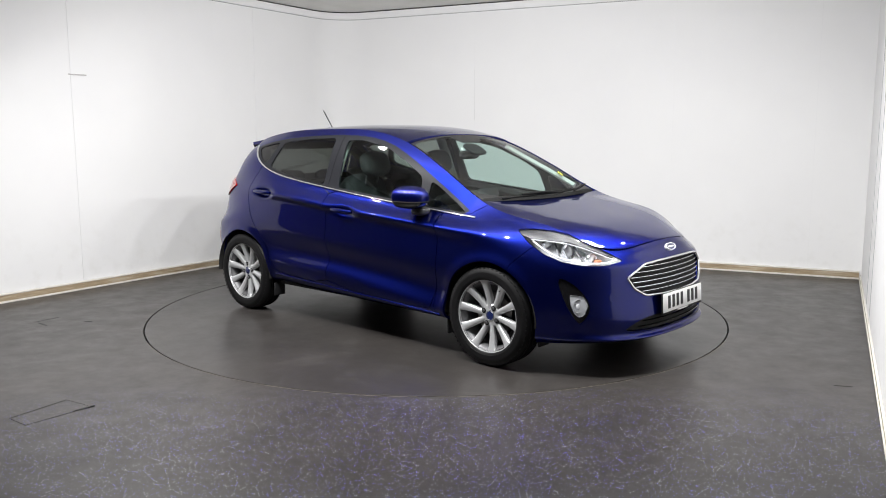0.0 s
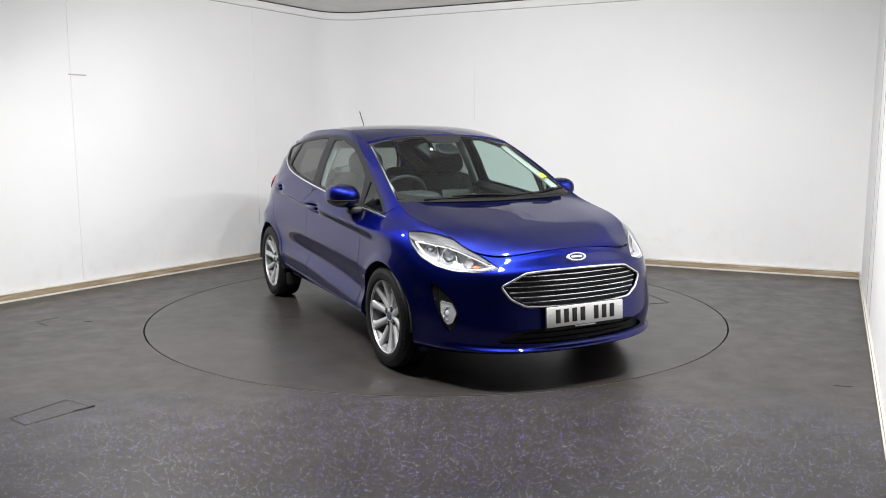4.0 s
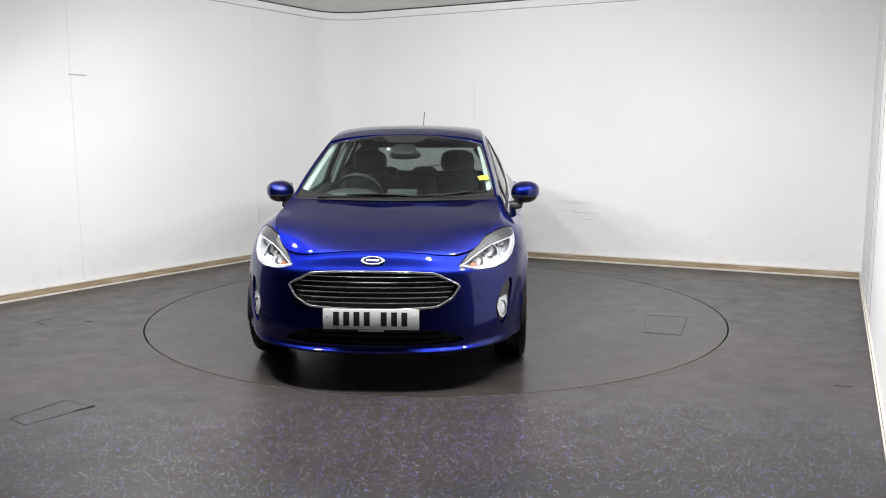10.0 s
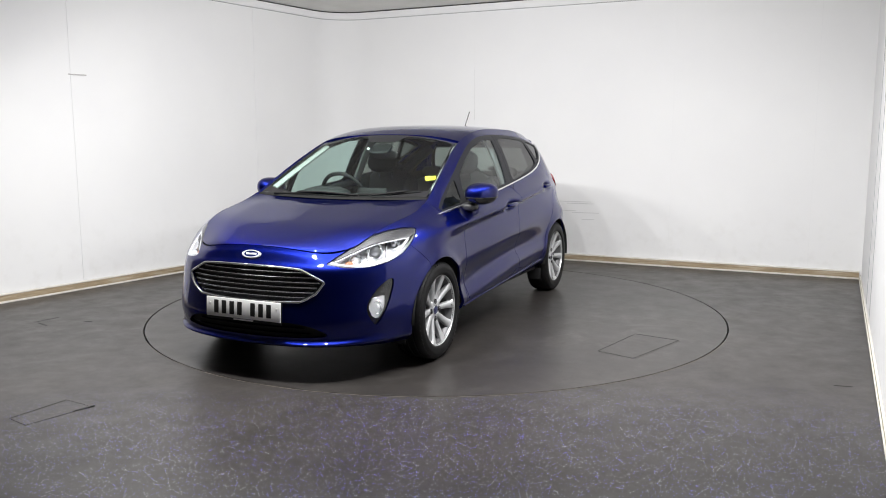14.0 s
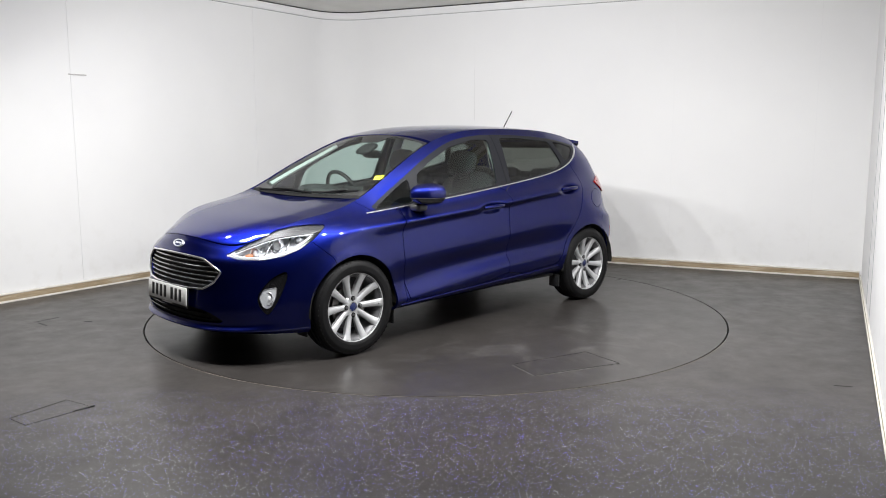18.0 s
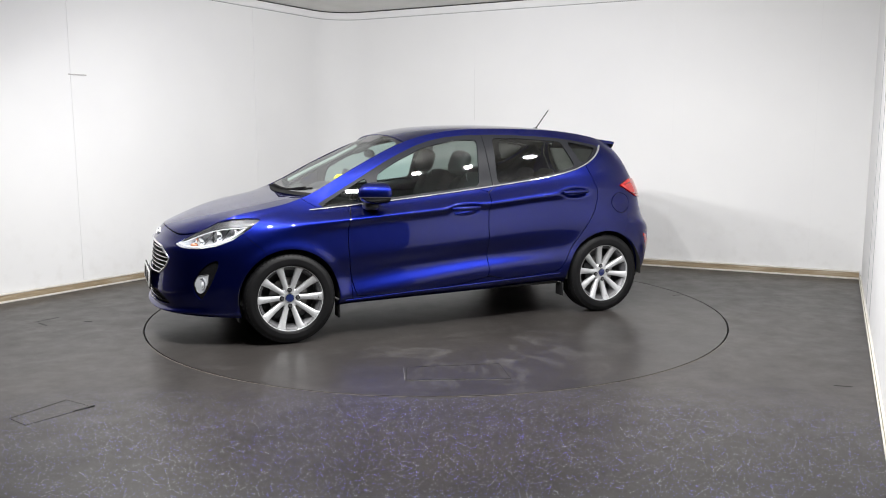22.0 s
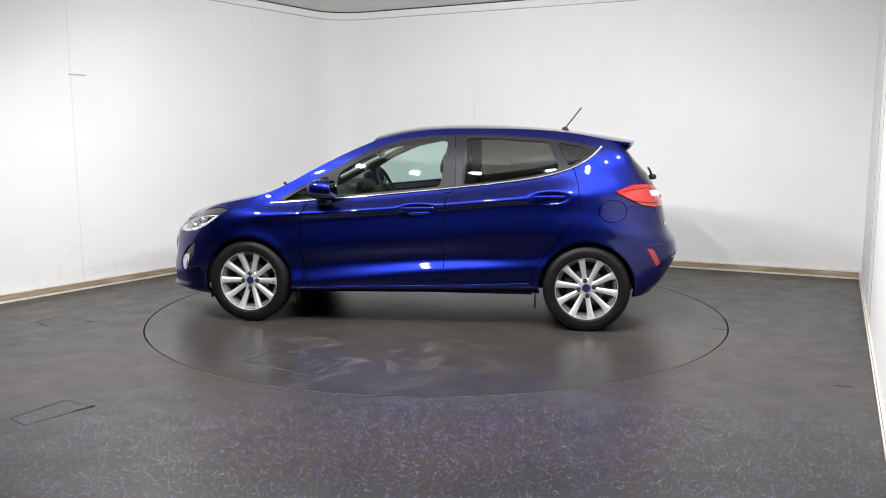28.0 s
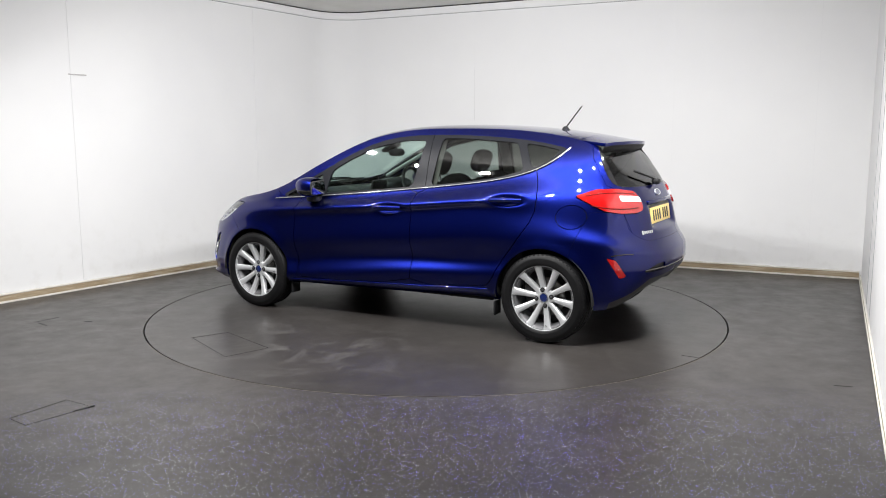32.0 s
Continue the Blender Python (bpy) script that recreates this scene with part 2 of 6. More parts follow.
def root(name, m=None):
    e = new(name)
    e.empty_display_size = 0.2
    if m is not None:
        e.matrix_basis = m
    return e


def shade(bm, angle=35):
    """Smooth faces, with edges sharper than angle kept hard."""
    for f in bm.faces:
        f.smooth = True
    for e in bm.edges:
        if len(e.link_faces) == 2 and e.calc_face_angle(0) > radians(angle):
            e.smooth = False
    return bm


def box(size, at=(0, 0, 0), bevel=0.0, segments=2, turn=None):
    bm = bmesh.new()
    bmesh.ops.create_cube(bm, size=1.0)
    bmesh.ops.scale(bm, vec=size, verts=bm.verts)
    if bevel:
        bmesh.ops.bevel(bm, geom=bm.edges[:], offset=bevel, segments=segments, profile=0.5, affect="EDGES")
        shade(bm, 50)
    if turn is not None:
        bmesh.ops.transform(bm, matrix=turn, verts=bm.verts)
    bmesh.ops.translate(bm, vec=at, verts=bm.verts)
    return bm


def lathe(profile, steps=64, axis="Y", at=(0, 0, 0)):
    """Turns (radius, along) pairs round an axis."""
    bm = bmesh.new()
    rings = []
    for r, a in profile:
        ring = []
        for i in range(steps):
            w = 2 * math.pi * i / steps
            c, s = r * math.cos(w), r * math.sin(w)
            v = {"Y": (c, a, s), "X": (a, c, s), "Z": (c, s, a)}[axis]
            ring.append(bm.verts.new(Vector(v) + Vector(at)))
        rings.append(ring)
    for p, q in zip(rings, rings[1:]):
        for i in range(steps):
            j = (i + 1) % steps
            bm.faces.new((p[i], p[j], q[j], q[i]))
    bmesh.ops.remove_doubles(bm, verts=bm.verts, dist=1e-6)
    bmesh.ops.recalc_face_normals(bm, faces=bm.faces)
    return shade(bm, 32)


def tube(points, radius, sides=10, closed=False, radii=None, flat=1.0):
    bm = bmesh.new()
    pts = [Vector(p) for p in points]
    rings = []
    n = len(pts)
    for i, p in enumerate(pts):
        a = pts[(i - 1) % n] if closed or i else p
        b = pts[(i + 1) % n] if closed or i < n - 1 else p
        d = (b - a).normalized()
        up = Vector((0, 0, 1)) if abs(d.z) < 0.95 else Vector((1, 0, 0))
        u = d.cross(up).normalized()
        w = u.cross(d)
        r = radii[i] if radii else radius
        rings.append([bm.verts.new(p + u * r * math.cos(2 * math.pi * k / sides) + w * r * flat * math.sin(2 * math.pi * k / sides)) for k in range(sides)])
    pairs = list(zip(rings, rings[1:])) + ([(rings[-1], rings[0])] if closed else [])
    for p, q in pairs:
        for k in range(sides):
            j = (k + 1) % sides
            bm.faces.new((p[k], p[j], q[j], q[k]))
    if not closed:
        bm.faces.new(rings[0][::-1])
        bm.faces.new(rings[-1])
    bmesh.ops.recalc_face_normals(bm, faces=bm.faces)
    return shade(bm, 50)


def prism(outline, z0, z1, bevel=0.0):
    """An upright block over an outline of (x, y)."""
    bm = bmesh.new()
    lo = [bm.verts.new((x, y, z0)) for x, y in outline]
    hi = [bm.verts.new((x, y, z1)) for x, y in outline]
    bm.faces.new(lo[::-1])
    bm.faces.new(hi)
    for i in range(len(lo)):
        j = (i + 1) % len(lo)
        bm.faces.new((lo[i], lo[j], hi[j], hi[i]))
    bmesh.ops.recalc_face_normals(bm, faces=bm.faces)
    if bevel:
        bmesh.ops.bevel(bm, geom=bm.edges[:], offset=bevel, segments=2, profile=0.5, affect="EDGES")
    return bm


def blob(size, at, power=2.6, turn=None, nu=28, nv=18):
    """A cushion: a superellipsoid of the given half sizes."""
    bm = bmesh.new()

    def pw(c):
        return math.copysign(abs(c) ** (2 / power), c)
    rows = []
    for i in range(nv + 1):
        a = -math.pi / 2 + math.pi * i / nv
        rows.append([bm.verts.new((size[0] * pw(math.cos(a)) * pw(math.cos(w)), size[1] * pw(math.cos(a)) * pw(math.sin(w)), size[2] * pw(math.sin(a))))
                     for w in (2 * math.pi * k / nu for k in range(nu))])
    for p, q in zip(rows, rows[1:]):
        for k in range(nu):
            j = (k + 1) % nu
            bm.faces.new((p[k], p[j], q[j], q[k]))
    bmesh.ops.remove_doubles(bm, verts=bm.verts, dist=1e-5)
    for f in bm.faces:
        f.smooth = True
    if turn is not None:
        bmesh.ops.transform(bm, matrix=turn, verts=bm.verts)
    bmesh.ops.translate(bm, vec=at, verts=bm.verts)
    return bm


def merged(*many):
    """Several bmeshes as one."""
    out = bmesh.new()
    for b in many:
        me = bpy.data.meshes.new("tmp")
        b.to_mesh(me)
        b.free()
        out.from_mesh(me)
        bpy.data.meshes.remove(me)
    return out


# ---------------------------------------------------------------- the room
TABLE_R = 2.22
GAP_W = 0.0115
LEFT_DIR, BACK_DIR = Vector((0.5606, 0.8281)), Vector((0.9039, -0.4278))
LEFT_A = Vector((-3.64, 0.265))
BACK_B = Vector((4.105, 1.249))
CORNER = Vector((-1.2386, 3.789))
RIGHT_DIR = Vector((-0.4440, -0.8960))
RIGHT_END = BACK_B + RIGHT_DIR * 10.6
LEFT_END = LEFT_A - LEFT_DIR * 8.6


def rounded_corner(r, n=14):
    """The arc between the left and the back wall."""
    half = math.acos(max(-1, min(1, (-LEFT_DIR).dot(BACK_DIR)))) / 2
    back = r / math.tan(half)
    a = CORNER - LEFT_DIR * back
    inward = Vector((LEFT_DIR.y, -LEFT_DIR.x))
    c = a + inward * r
    a0 = math.atan2((a - c).y, (a - c).x)
    b = CORNER + BACK_DIR * back
    a1 = math.atan2((b - c).y, (b - c).x)
    if a1 > a0:
        a1 -= 2 * math.pi
    return [c + Vector((math.cos(a0 + (a1 - a0) * i / n), math.sin(a0 + (a1 - a0) * i / n))) * r for i in range(n + 1)]


ARC = rounded_corner(0.45, 16)


def offset_path(path, d):
    """A path moved d to the right of its way."""
    out = []
    for i, p in enumerate(path):
        a, b = path[max(i - 1, 0)], path[min(i + 1, len(path) - 1)]
        u, v = (p - a), (b - p)
        u = u.normalized() if u.length > 0 else v.normalized()
        v = v.normalized() if v.length > 0 else u
        nu, nv = Vector((u.y, -u.x)), Vector((v.y, -v.x))
        n = (nu + nv).normalized()
        out.append(p + n * d / max(0.3, n.dot(nu)))
    return out


def slab(path, inner, outer, z0, z1, bevel=0.0):
    """A strip of wall along a path, from inner to outer (metres outside of the path)."""
    a, b = offset_path(path, -inner), offset_path(path, -outer)
    bm = bmesh.new()
    rows = []
    for p, q in zip(a, b):
        rows.append([bm.verts.new((p.x, p.y, z0)), bm.verts.new((p.x, p.y, z1)), bm.verts.new((q.x, q.y, z1)), bm.verts.new((q.x, q.y, z0))])
    for r, s in zip(rows, rows[1:]):
        for k in range(4):
            j = (k + 1) % 4
            bm.faces.new((r[k], s[k], s[j], r[j]))
    bm.faces.new(rows[0])
    bm.faces.new(rows[-1][::-1])
    bmesh.ops.recalc_face_normals(bm, faces=bm.faces)
    if bevel:
        edges = [e for e in bm.edges if abs((e.verts[0].co - e.verts[1].co).z) < 1e-6]
        bmesh.ops.bevel(bm, geom=edges, offset=bevel, segments=2, profile=0.5, affect="EDGES")
    return shade(bm, 30)


def structure(name, bm, material, label, parent=None):
    ob = part(name, bm, material, parent)
    return tagged(ob, label, "", "", "structure") if parent is None else tagged(ob, label)


def on_wall(name, path_a, way, x0, x1, z0, z1, material, parent, proud=0.002, label=""):
    """A thin rectangle lying on a straight wall, x along it."""
    inward = Vector((way.y, -way.x))
    a, b = path_a + way * x0, path_a + way * x1
    bm = bmesh.new()
    vs = []
    for d in (-0.002, proud):
        for p, z in ((a, z0), (b, z0), (b, z1), (a, z1)):
            q = p + inward * d
            vs.append(bm.verts.new((q.x, q.y, z)))
    for f in ((3, 2, 1, 0), (4, 5, 6, 7), (0, 1, 5, 4), (1, 2, 6, 5), (2, 3, 7, 6), (3, 0, 4, 7)):
        bm.faces.new([vs[i] for i in f])
    return part(name, bm, material, parent, label)


def build_room():
    white_end = LEFT_A - LEFT_DIR * 0.45
    wl = structure("wall_left", slab([white_end, ARC[0]], 0.0, 0.15, 0.0, 2.765), WALL, "white painted panel wall with scuffs near the floor")
    # added out of view: gives the car's flank something dark to reflect
    structure("unseen_dark_left", slab([LEFT_END, white_end], 0.0, 0.15, 0.0, 2.765), UNSEEN_DARK, "unseen dark grey panel closing the room, added to darken the car's reflections")
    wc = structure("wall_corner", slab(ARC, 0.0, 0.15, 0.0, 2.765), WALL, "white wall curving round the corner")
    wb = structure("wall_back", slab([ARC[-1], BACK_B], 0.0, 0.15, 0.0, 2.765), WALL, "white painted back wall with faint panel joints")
    gate, trim_end = BACK_B + RIGHT_DIR * 4.9, BACK_B + RIGHT_DIR * 5.5
    wr = structure("wall_right", slab([BACK_B, gate], 0.0, 0.15, 0.0, 2.862), WALL, "white painted wall with a thin floor trim")
    # added out of view: invented dark closing surfaces, right and behind the camera
    structure("unseen_dark_right", slab([gate, RIGHT_END], 0.0, 0.15, 0.0, 2.862), UNSEEN_DARK, "unseen grey panel closing the room, added to darken the car's reflections")
    structure("wall_front", slab([RIGHT_END, LEFT_END], 0.0, 0.15, 0.0, 2.862), UNSEEN_DARK, "unseen dark grey wall closing the room, kept dark for the car's reflections")
    full = [LEFT_END] + ARC + [BACK_B + BACK_DIR * 0.0]
    structure("trim_head", slab(full, -0.012, 0.15, 2.772, 2.849, 0.004), WALL, "white head trim along the top of the walls")
    # shadow line in the joint under the head trim, coloured in as grey
    structure("trim_shadow", slab(full, 0.006, 0.14, 2.762, 2.775), SEAM, "dark joint under the head trim, its shadow put in as grey")
    outline = offset_path([LEFT_END] + ARC + [BACK_B, RIGHT_END], -0.16)
    structure("ceiling", prism([(p.x, p.y) for p in outline], CEILING, CEILING + 0.1), CEIL, "grey plaster ceiling")
    # a dark shadow gap between the head trim and the ceiling
    structure("trim_ceiling", slab(full, 0.012, 0.15, 2.849, CEILING), GAP, "dark gap above the head trim")
    # battens at the foot of the walls
    for nm, path, lab in (("baseboard_left", [LEFT_END, ARC[0]], "grimy timber batten at the foot of the wall"),
                          ("baseboard_corner", ARC, "grimy timber batten round the corner"),
                          ("baseboard_back", [ARC[-1], BACK_B - BACK_DIR * 0.02], "grimy timber batten at the foot of the back wall")):
        ob = structure(nm, slab(path, -0.022, -0.001, 0.016, 0.066, 0.003), BATTEN, lab)
        part("top_bead", slab(path, -0.026, -0.001, 0.066, 0.079, 0.003), BATTEN_EDGE, ob, "cream painted top bead")
        part("bottom_bead", slab(path, -0.028, -0.001, 0.0, 0.016, 0.003), BATTEN_EDGE, ob, "cream sealant line at the floor")
    ob = structure("baseboard_right", slab([BACK_B + RIGHT_DIR * 0.03, trim_end], -0.012, -0.001, 0.0, 0.034, 0.003), OLIVE, "thin olive and cream floor trim")
    part("top_bead", slab([BACK_B + RIGHT_DIR * 0.03, trim_end], -0.015, -0.001, 0.034, 0.044, 0.003), BATTEN_EDGE, ob, "cream top bead")
    part("bottom_bead", slab([BACK_B + RIGHT_DIR * 0.03, trim_end], -0.020, -0.001, 0.0, 0.008, 0.002), BATTEN_EDGE, ob, "cream sealant line at the floor")
    # panel joints and scratches

    left_way, back_way = (ARC[0] - LEFT_END).normalized(), (BACK_B - ARC[-1]).normalized()

    def left_at(x):
        return (x - LEFT_END.x) / left_way.x

    def back_at(x):
        return (x - ARC[-1].x) / back_way.x
    for x in (-3.22, -2.0):
        k = left_at(x)
        on_wall("panel_joint", LEFT_END, left_way, k, k + 0.003, 0.09, 2.76, JOINT, wl, 0.001)
    for x in (0.44, 2.45, 3.67):
        k = back_at(x)
        on_wall("panel_joint", ARC[-1], back_way, k, k + 0.003, 0.09, 2.76, JOINT, wb, 0.001)
    k = back_at(0.44)
    on_wall("scratch", ARC[-1], back_way, k, k + 0.003, 1.56, 2.12, RUB, wb, 0.002, "thin vertical crack in the paint")
    k = left_at(-3.23)
    on_wall("scratch", LEFT_END, left_way, k, k + 0.17, 1.918, 1.928, SCRATCH, wl, 0.003, "short grey scratch in the paint")
    k = left_at(-2.0)
    on_wall("scratch", LEFT_END, left_way, k, k + 0.003, 0.40, 0.58, SCRATCH, wl, 0.003, "short grey scratch in the paint")
    for x, w, z in ((1.33, 0.40, 0.655), (1.45, 0.30, 0.635), (1.40, 0.16, 0.555), (1.50, 0.30, 0.535), (1.60, 0.14, 0.462)):
        k = back_at(x)
        on_wall("scratch", ARC[-1], back_way, k, k + w, z, z + 0.006, RUB, wb, 0.003, "faint horizontal rub mark")
    for x in (1.55, 2.15):
        on_wall("panel_joint", BACK_B, RIGHT_DIR, x, x + 0.003, 0.05, 2.85, SEAM, wr, 0.003)
    return wl


def ring_outline(r, n=180, a0=0.0, a1=2 * math.pi):
    return [(r * math.cos(a0 + (a1 - a0) * i / n), r * math.sin(a0 + (a1 - a0) * i / n)) for i in range(n + 1)]


SEAM_Y = -2.10


def floor_sheet(name, material, label, y_far, y_near, hole):
    """A floor sheet from y_far to y_near, cut out round the turntable."""
    bm = bmesh.new()
    n = 160
    x0, x1 = -9.0, 5.5
    # columns of quads on both sides of the circular cut
    xs = sorted(set([x0, x1] + [round(hole * math.sin(-math.pi / 2 + math.pi * i / n), 5) for i in range(n + 1)]))

    def arc(x):
        return math.sqrt(max(0.0, hole * hole - x * x))
    for a, b in zip(xs, xs[1:]):
        inside = a >= -hole - 1e-6 and b <= hole + 1e-6
        spans = []
        if not inside:
            spans = [((y_near, y_near), (y_far, y_far))]
        else:
            ya, yb = arc(a), arc(b)
            lo = ((y_near, y_near), (max(y_near, min(y_far, -ya)), max(y_near, min(y_far, -yb))))
            hi = ((max(y_near, min(y_far, ya)), max(y_near, min(y_far, yb))), (y_far, y_far))
            spans = [lo, hi]
        for (la, lb), (ha, hb) in spans:
            if ha - la < 1e-6 and hb - lb < 1e-6:
                continue
            vs = [bm.verts.new((a, la, 0)), bm.verts.new((b, lb, 0)), bm.verts.new((b, hb, 0)), bm.verts.new((a, ha, 0))]
            bm.faces.new(vs)
    bmesh.ops.remove_doubles(bm, verts=bm.verts, dist=1e-5)
    ext = bmesh.ops.extrude_face_region(bm, geom=bm.faces[:])
    bmesh.ops.translate(bm, vec=(0, 0, -0.04), verts=[v for v in ext["geom"] if isinstance(v, bmesh.types.BMVert)])
    return structure(name, bm, material, label)


def ground_line(name, a, b, width, material, parent, z=0.0, label="", swell=0.0):
    """A thin tapering mark on the floor."""
    a, b = Vector(a), Vector(b)
    d = (b - a).normalized()
    n = Vector((-d.y, d.x))
    m = (a + b) / 2
    bm = bmesh.new()
    w = width / 2
    top = [a - n * w * 0.4, m - n * w, b - n * w * 0.5, b + n * w * 0.5, m + n * w, a + n * w * 0.4]
    lo = [bm.verts.new((p.x, p.y, z - 0.004)) for p in top]
    hi = [bm.verts.new((p.x, p.y, z + 0.0015 + swell * (1 if i in (2, 3) else 0))) for i, p in enumerate(top)]
    bm.faces.new(hi)
    for i in range(6):
        j = (i + 1) % 6
        bm.faces.new((lo[i], lo[j], hi[j], hi[i]))
    return part(name, bm, material, parent, label)


def build_floor():
    back = floor_sheet("floor", FLOOR_BACK, "worn dark grey vinyl floor", 6.0, SEAM_Y, TABLE_R + GAP_W)
    front = floor_sheet("floor_front", FLOOR_FRONT, "dark vinyl floor sheet with white and violet flecks", SEAM_Y, -9.5, TABLE_R + GAP_W)
    # the pit below the gap
    structure("floor_pit", prism(ring_outline(TABLE_R + 0.05, 120)[:-1], -0.12, -0.06), GAP, "dark pit under the turntable edge")
    arc = ring_outline(1.0, 90, radians(-152), radians(-30))
    r0, r1 = TABLE_R + GAP_W, TABLE_R + GAP_W + 0.007
    vs = [(x * r, y * r, 0.0015) for r in (r0, r1) for x, y in arc]
    k = len(arc)
    part("worn_edge", mesh_of("worn_edge", vs, [(i, i + k, i + k + 1, i + 1)[::-1] for i in range(k - 1)], None, False), EDGE_DUST, front, "pale worn edge of the floor round the turntable")
    h1 = [(-2.12, -2.534), (-1.965, -2.253), (-1.784, -2.363), (-1.993, -2.63)]
    for i, (w, mt) in enumerate(((0.003, CUT), (0.0025, DUST), (0.003, CUT), (0.003, CUT))):
        a, b = h1[i], h1[(i + 1) % 4]
        ground_line("cut_edge", a, b, w, mt, front, 0.0, "dark cut edge of a floor patch")
    ground_line("lifted_edge", (-1.85, -2.43), (-1.775, -2.355), 0.018, CUT, front, 0.001, "dark lifted corner of a floor patch", 0.004)
    ground_line("cut_edge", (2.214, -2.056), (2.308, -2.09), 0.005, CUT, back, 0.0, "short dark nick in the vinyl")
    h2 = [(-3.025, -0.458), (-2.917, -0.29), (-2.621, -0.464), (-2.845, -0.587)]
    ground_line("cut_edge", h2[0], h2[1], 0.008, CUT, back, 0.0, "dark cut edge of a floor patch")
    ground_line("cut_edge", (-2.99, -0.47), (-2.88, -0.56), 0.012, CUT, back, 0.0, "dark cut edge of a floor patch")
    ground_line("cut_edge", (-2.66, -0.44), (-2.60, -0.43), 0.01, CUT, back, 0.0, "dark cut edge of a floor patch")
    return back


def build_turntable():
    t = root("turntable")
    disc = prism(ring_outline(TABLE_R, 200)[:-1], -0.05, 0.0)
    part("deck", disc, TURN_VINYL, t, "worn dark vinyl deck")
    hatch = [(0.165, 1.640), (0.225, 1.945), (0.797, 1.765), (0.720, 1.520)]
    for i in range(4):
        ground_line("hatch_edge", hatch[i], hatch[(i + 1) % 4], (0.0025, 0.005, 0.005, 0.0025)[i], CUT, t, 0.0, "dark cut line of a floor hatch")
    ground_line("hatch_dust", (0.23, 1.960), (0.80, 1.780), 0.004, DUST, t, 0.0, "dusty edge of a floor hatch", 0.001)
    ground_line("hatch_dust", (0.810, 1.77), (0.743, 1.53), 0.004, DUST, t, 0.0, "dusty edge of a floor hatch", 0.001)
    ground_line("deck_crack", (-2.10, 0.22), (-2.21, 0.215), 0.008, CUT, t, 0.0, "short dark crack at the deck's rim")
    tagged(t, "round vinyl-covered turntable flush with the floor, with a square hatch", "turntable")
    return t


def build_lights():
    """Square heads on short stems, tilted towards the middle of the turntable."""
    for a, share in zip(LAMP_ANGLES, LAMP_SHARE):
        w = radians(a)
        x, y = LAMP_RADIUS * math.cos(w), LAMP_RADIUS * math.sin(w)
        spot = pose(x, y, CEILING - 0.12, 0, 0, a) @ pose(0, 0, 0, 0, LAMP_TILT, 0)
        lamp = root("ceiling_spotlight", pose(x, y, CEILING, 0, 0, a))
        head = Matrix.Translation((0, 0, -0.12)) @ pose(0, 0, 0, 0, LAMP_TILT, 0)
        part("stem", tube([(0, 0, 0.0), (0, 0, -0.09)], 0.012, 10), HOUSING, lamp)
        part("ceiling_plate", lathe([(0.0, -0.012), (0.045, -0.012), (0.05, 0.0)], 24, "Z"), HOUSING, lamp)
        part("housing", merged(box((0.02, 0.20, 0.05), (-0.075, 0, 0.0), 0.004), box((0.02, 0.20, 0.05), (0.075, 0, 0.0), 0.004),
                               box((0.13, 0.02, 0.05), (0, -0.09, 0.0), 0.004), box((0.13, 0.02, 0.05), (0, 0.09, 0.0), 0.004), box((0.13, 0.16, 0.012), (0, 0, 0.018))), HOUSING, lamp, "", head)
        tagged(lamp, "square white ceiling spotlight tilted towards the turntable", "ceiling light", "ring of ceiling lights")
        li = bpy.data.lights.new("panel_light", "AREA")
        li.shape, li.size, li.size_y, li.energy, li.color = "RECTANGLE", 0.08, 0.11, LAMP_POWER * share, (1.0, 0.992, 0.985)
        ob = new("panel_light", li)
        ob.matrix_basis = spot @ pose(0, 0, -0.02)


build_room()
build_floor()
TURNTABLE = build_turntable()
build_lights()

# ---------------------------------------------------------------- the car: surfaces
# Car space: x forward, y to the car's left, z up, the wheels at x = +-1.2465.
WHEELBASE = 2.493
AXLE = WHEELBASE / 2
WHEEL_R = 0.308
ARCH_R = 0.337


def natural_cubic(t, v):
    """Second derivatives of a natural cubic through (t, v)."""
    n = len(t)
    A, r = np.zeros((n, n)), np.zeros((n, v.shape[1]))
    A[0, 0] = A[-1, -1] = 1
    h = np.diff(t)
    for i in range(1, n - 1):
        A[i, i - 1], A[i, i], A[i, i + 1] = h[i - 1], 2 * (h[i - 1] + h[i]), h[i]
        r[i] = 6 * ((v[i + 1] - v[i]) / h[i] - (v[i] - v[i - 1]) / h[i - 1])
    return np.linalg.solve(A, r)


def cubic(t, v, q):
    t, v, q = np.asarray(t, float), np.asarray(v, float), np.asarray(q, float)
    flat = v.ndim == 1
    if flat:
        v = v[:, None]
    m = natural_cubic(t, v)
    i = np.clip(np.searchsorted(t, q) - 1, 0, len(t) - 2)
    h = (t[i + 1] - t[i])[:, None]
    a, b = (t[i + 1] - q)[:, None] / h, (q - t[i])[:, None] / h
    out = a * v[i] + b * v[i + 1] + ((a ** 3 - a) * m[i] + (b ** 3 - b) * m[i + 1]) * h * h / 6
    return out[:, 0] if flat else out


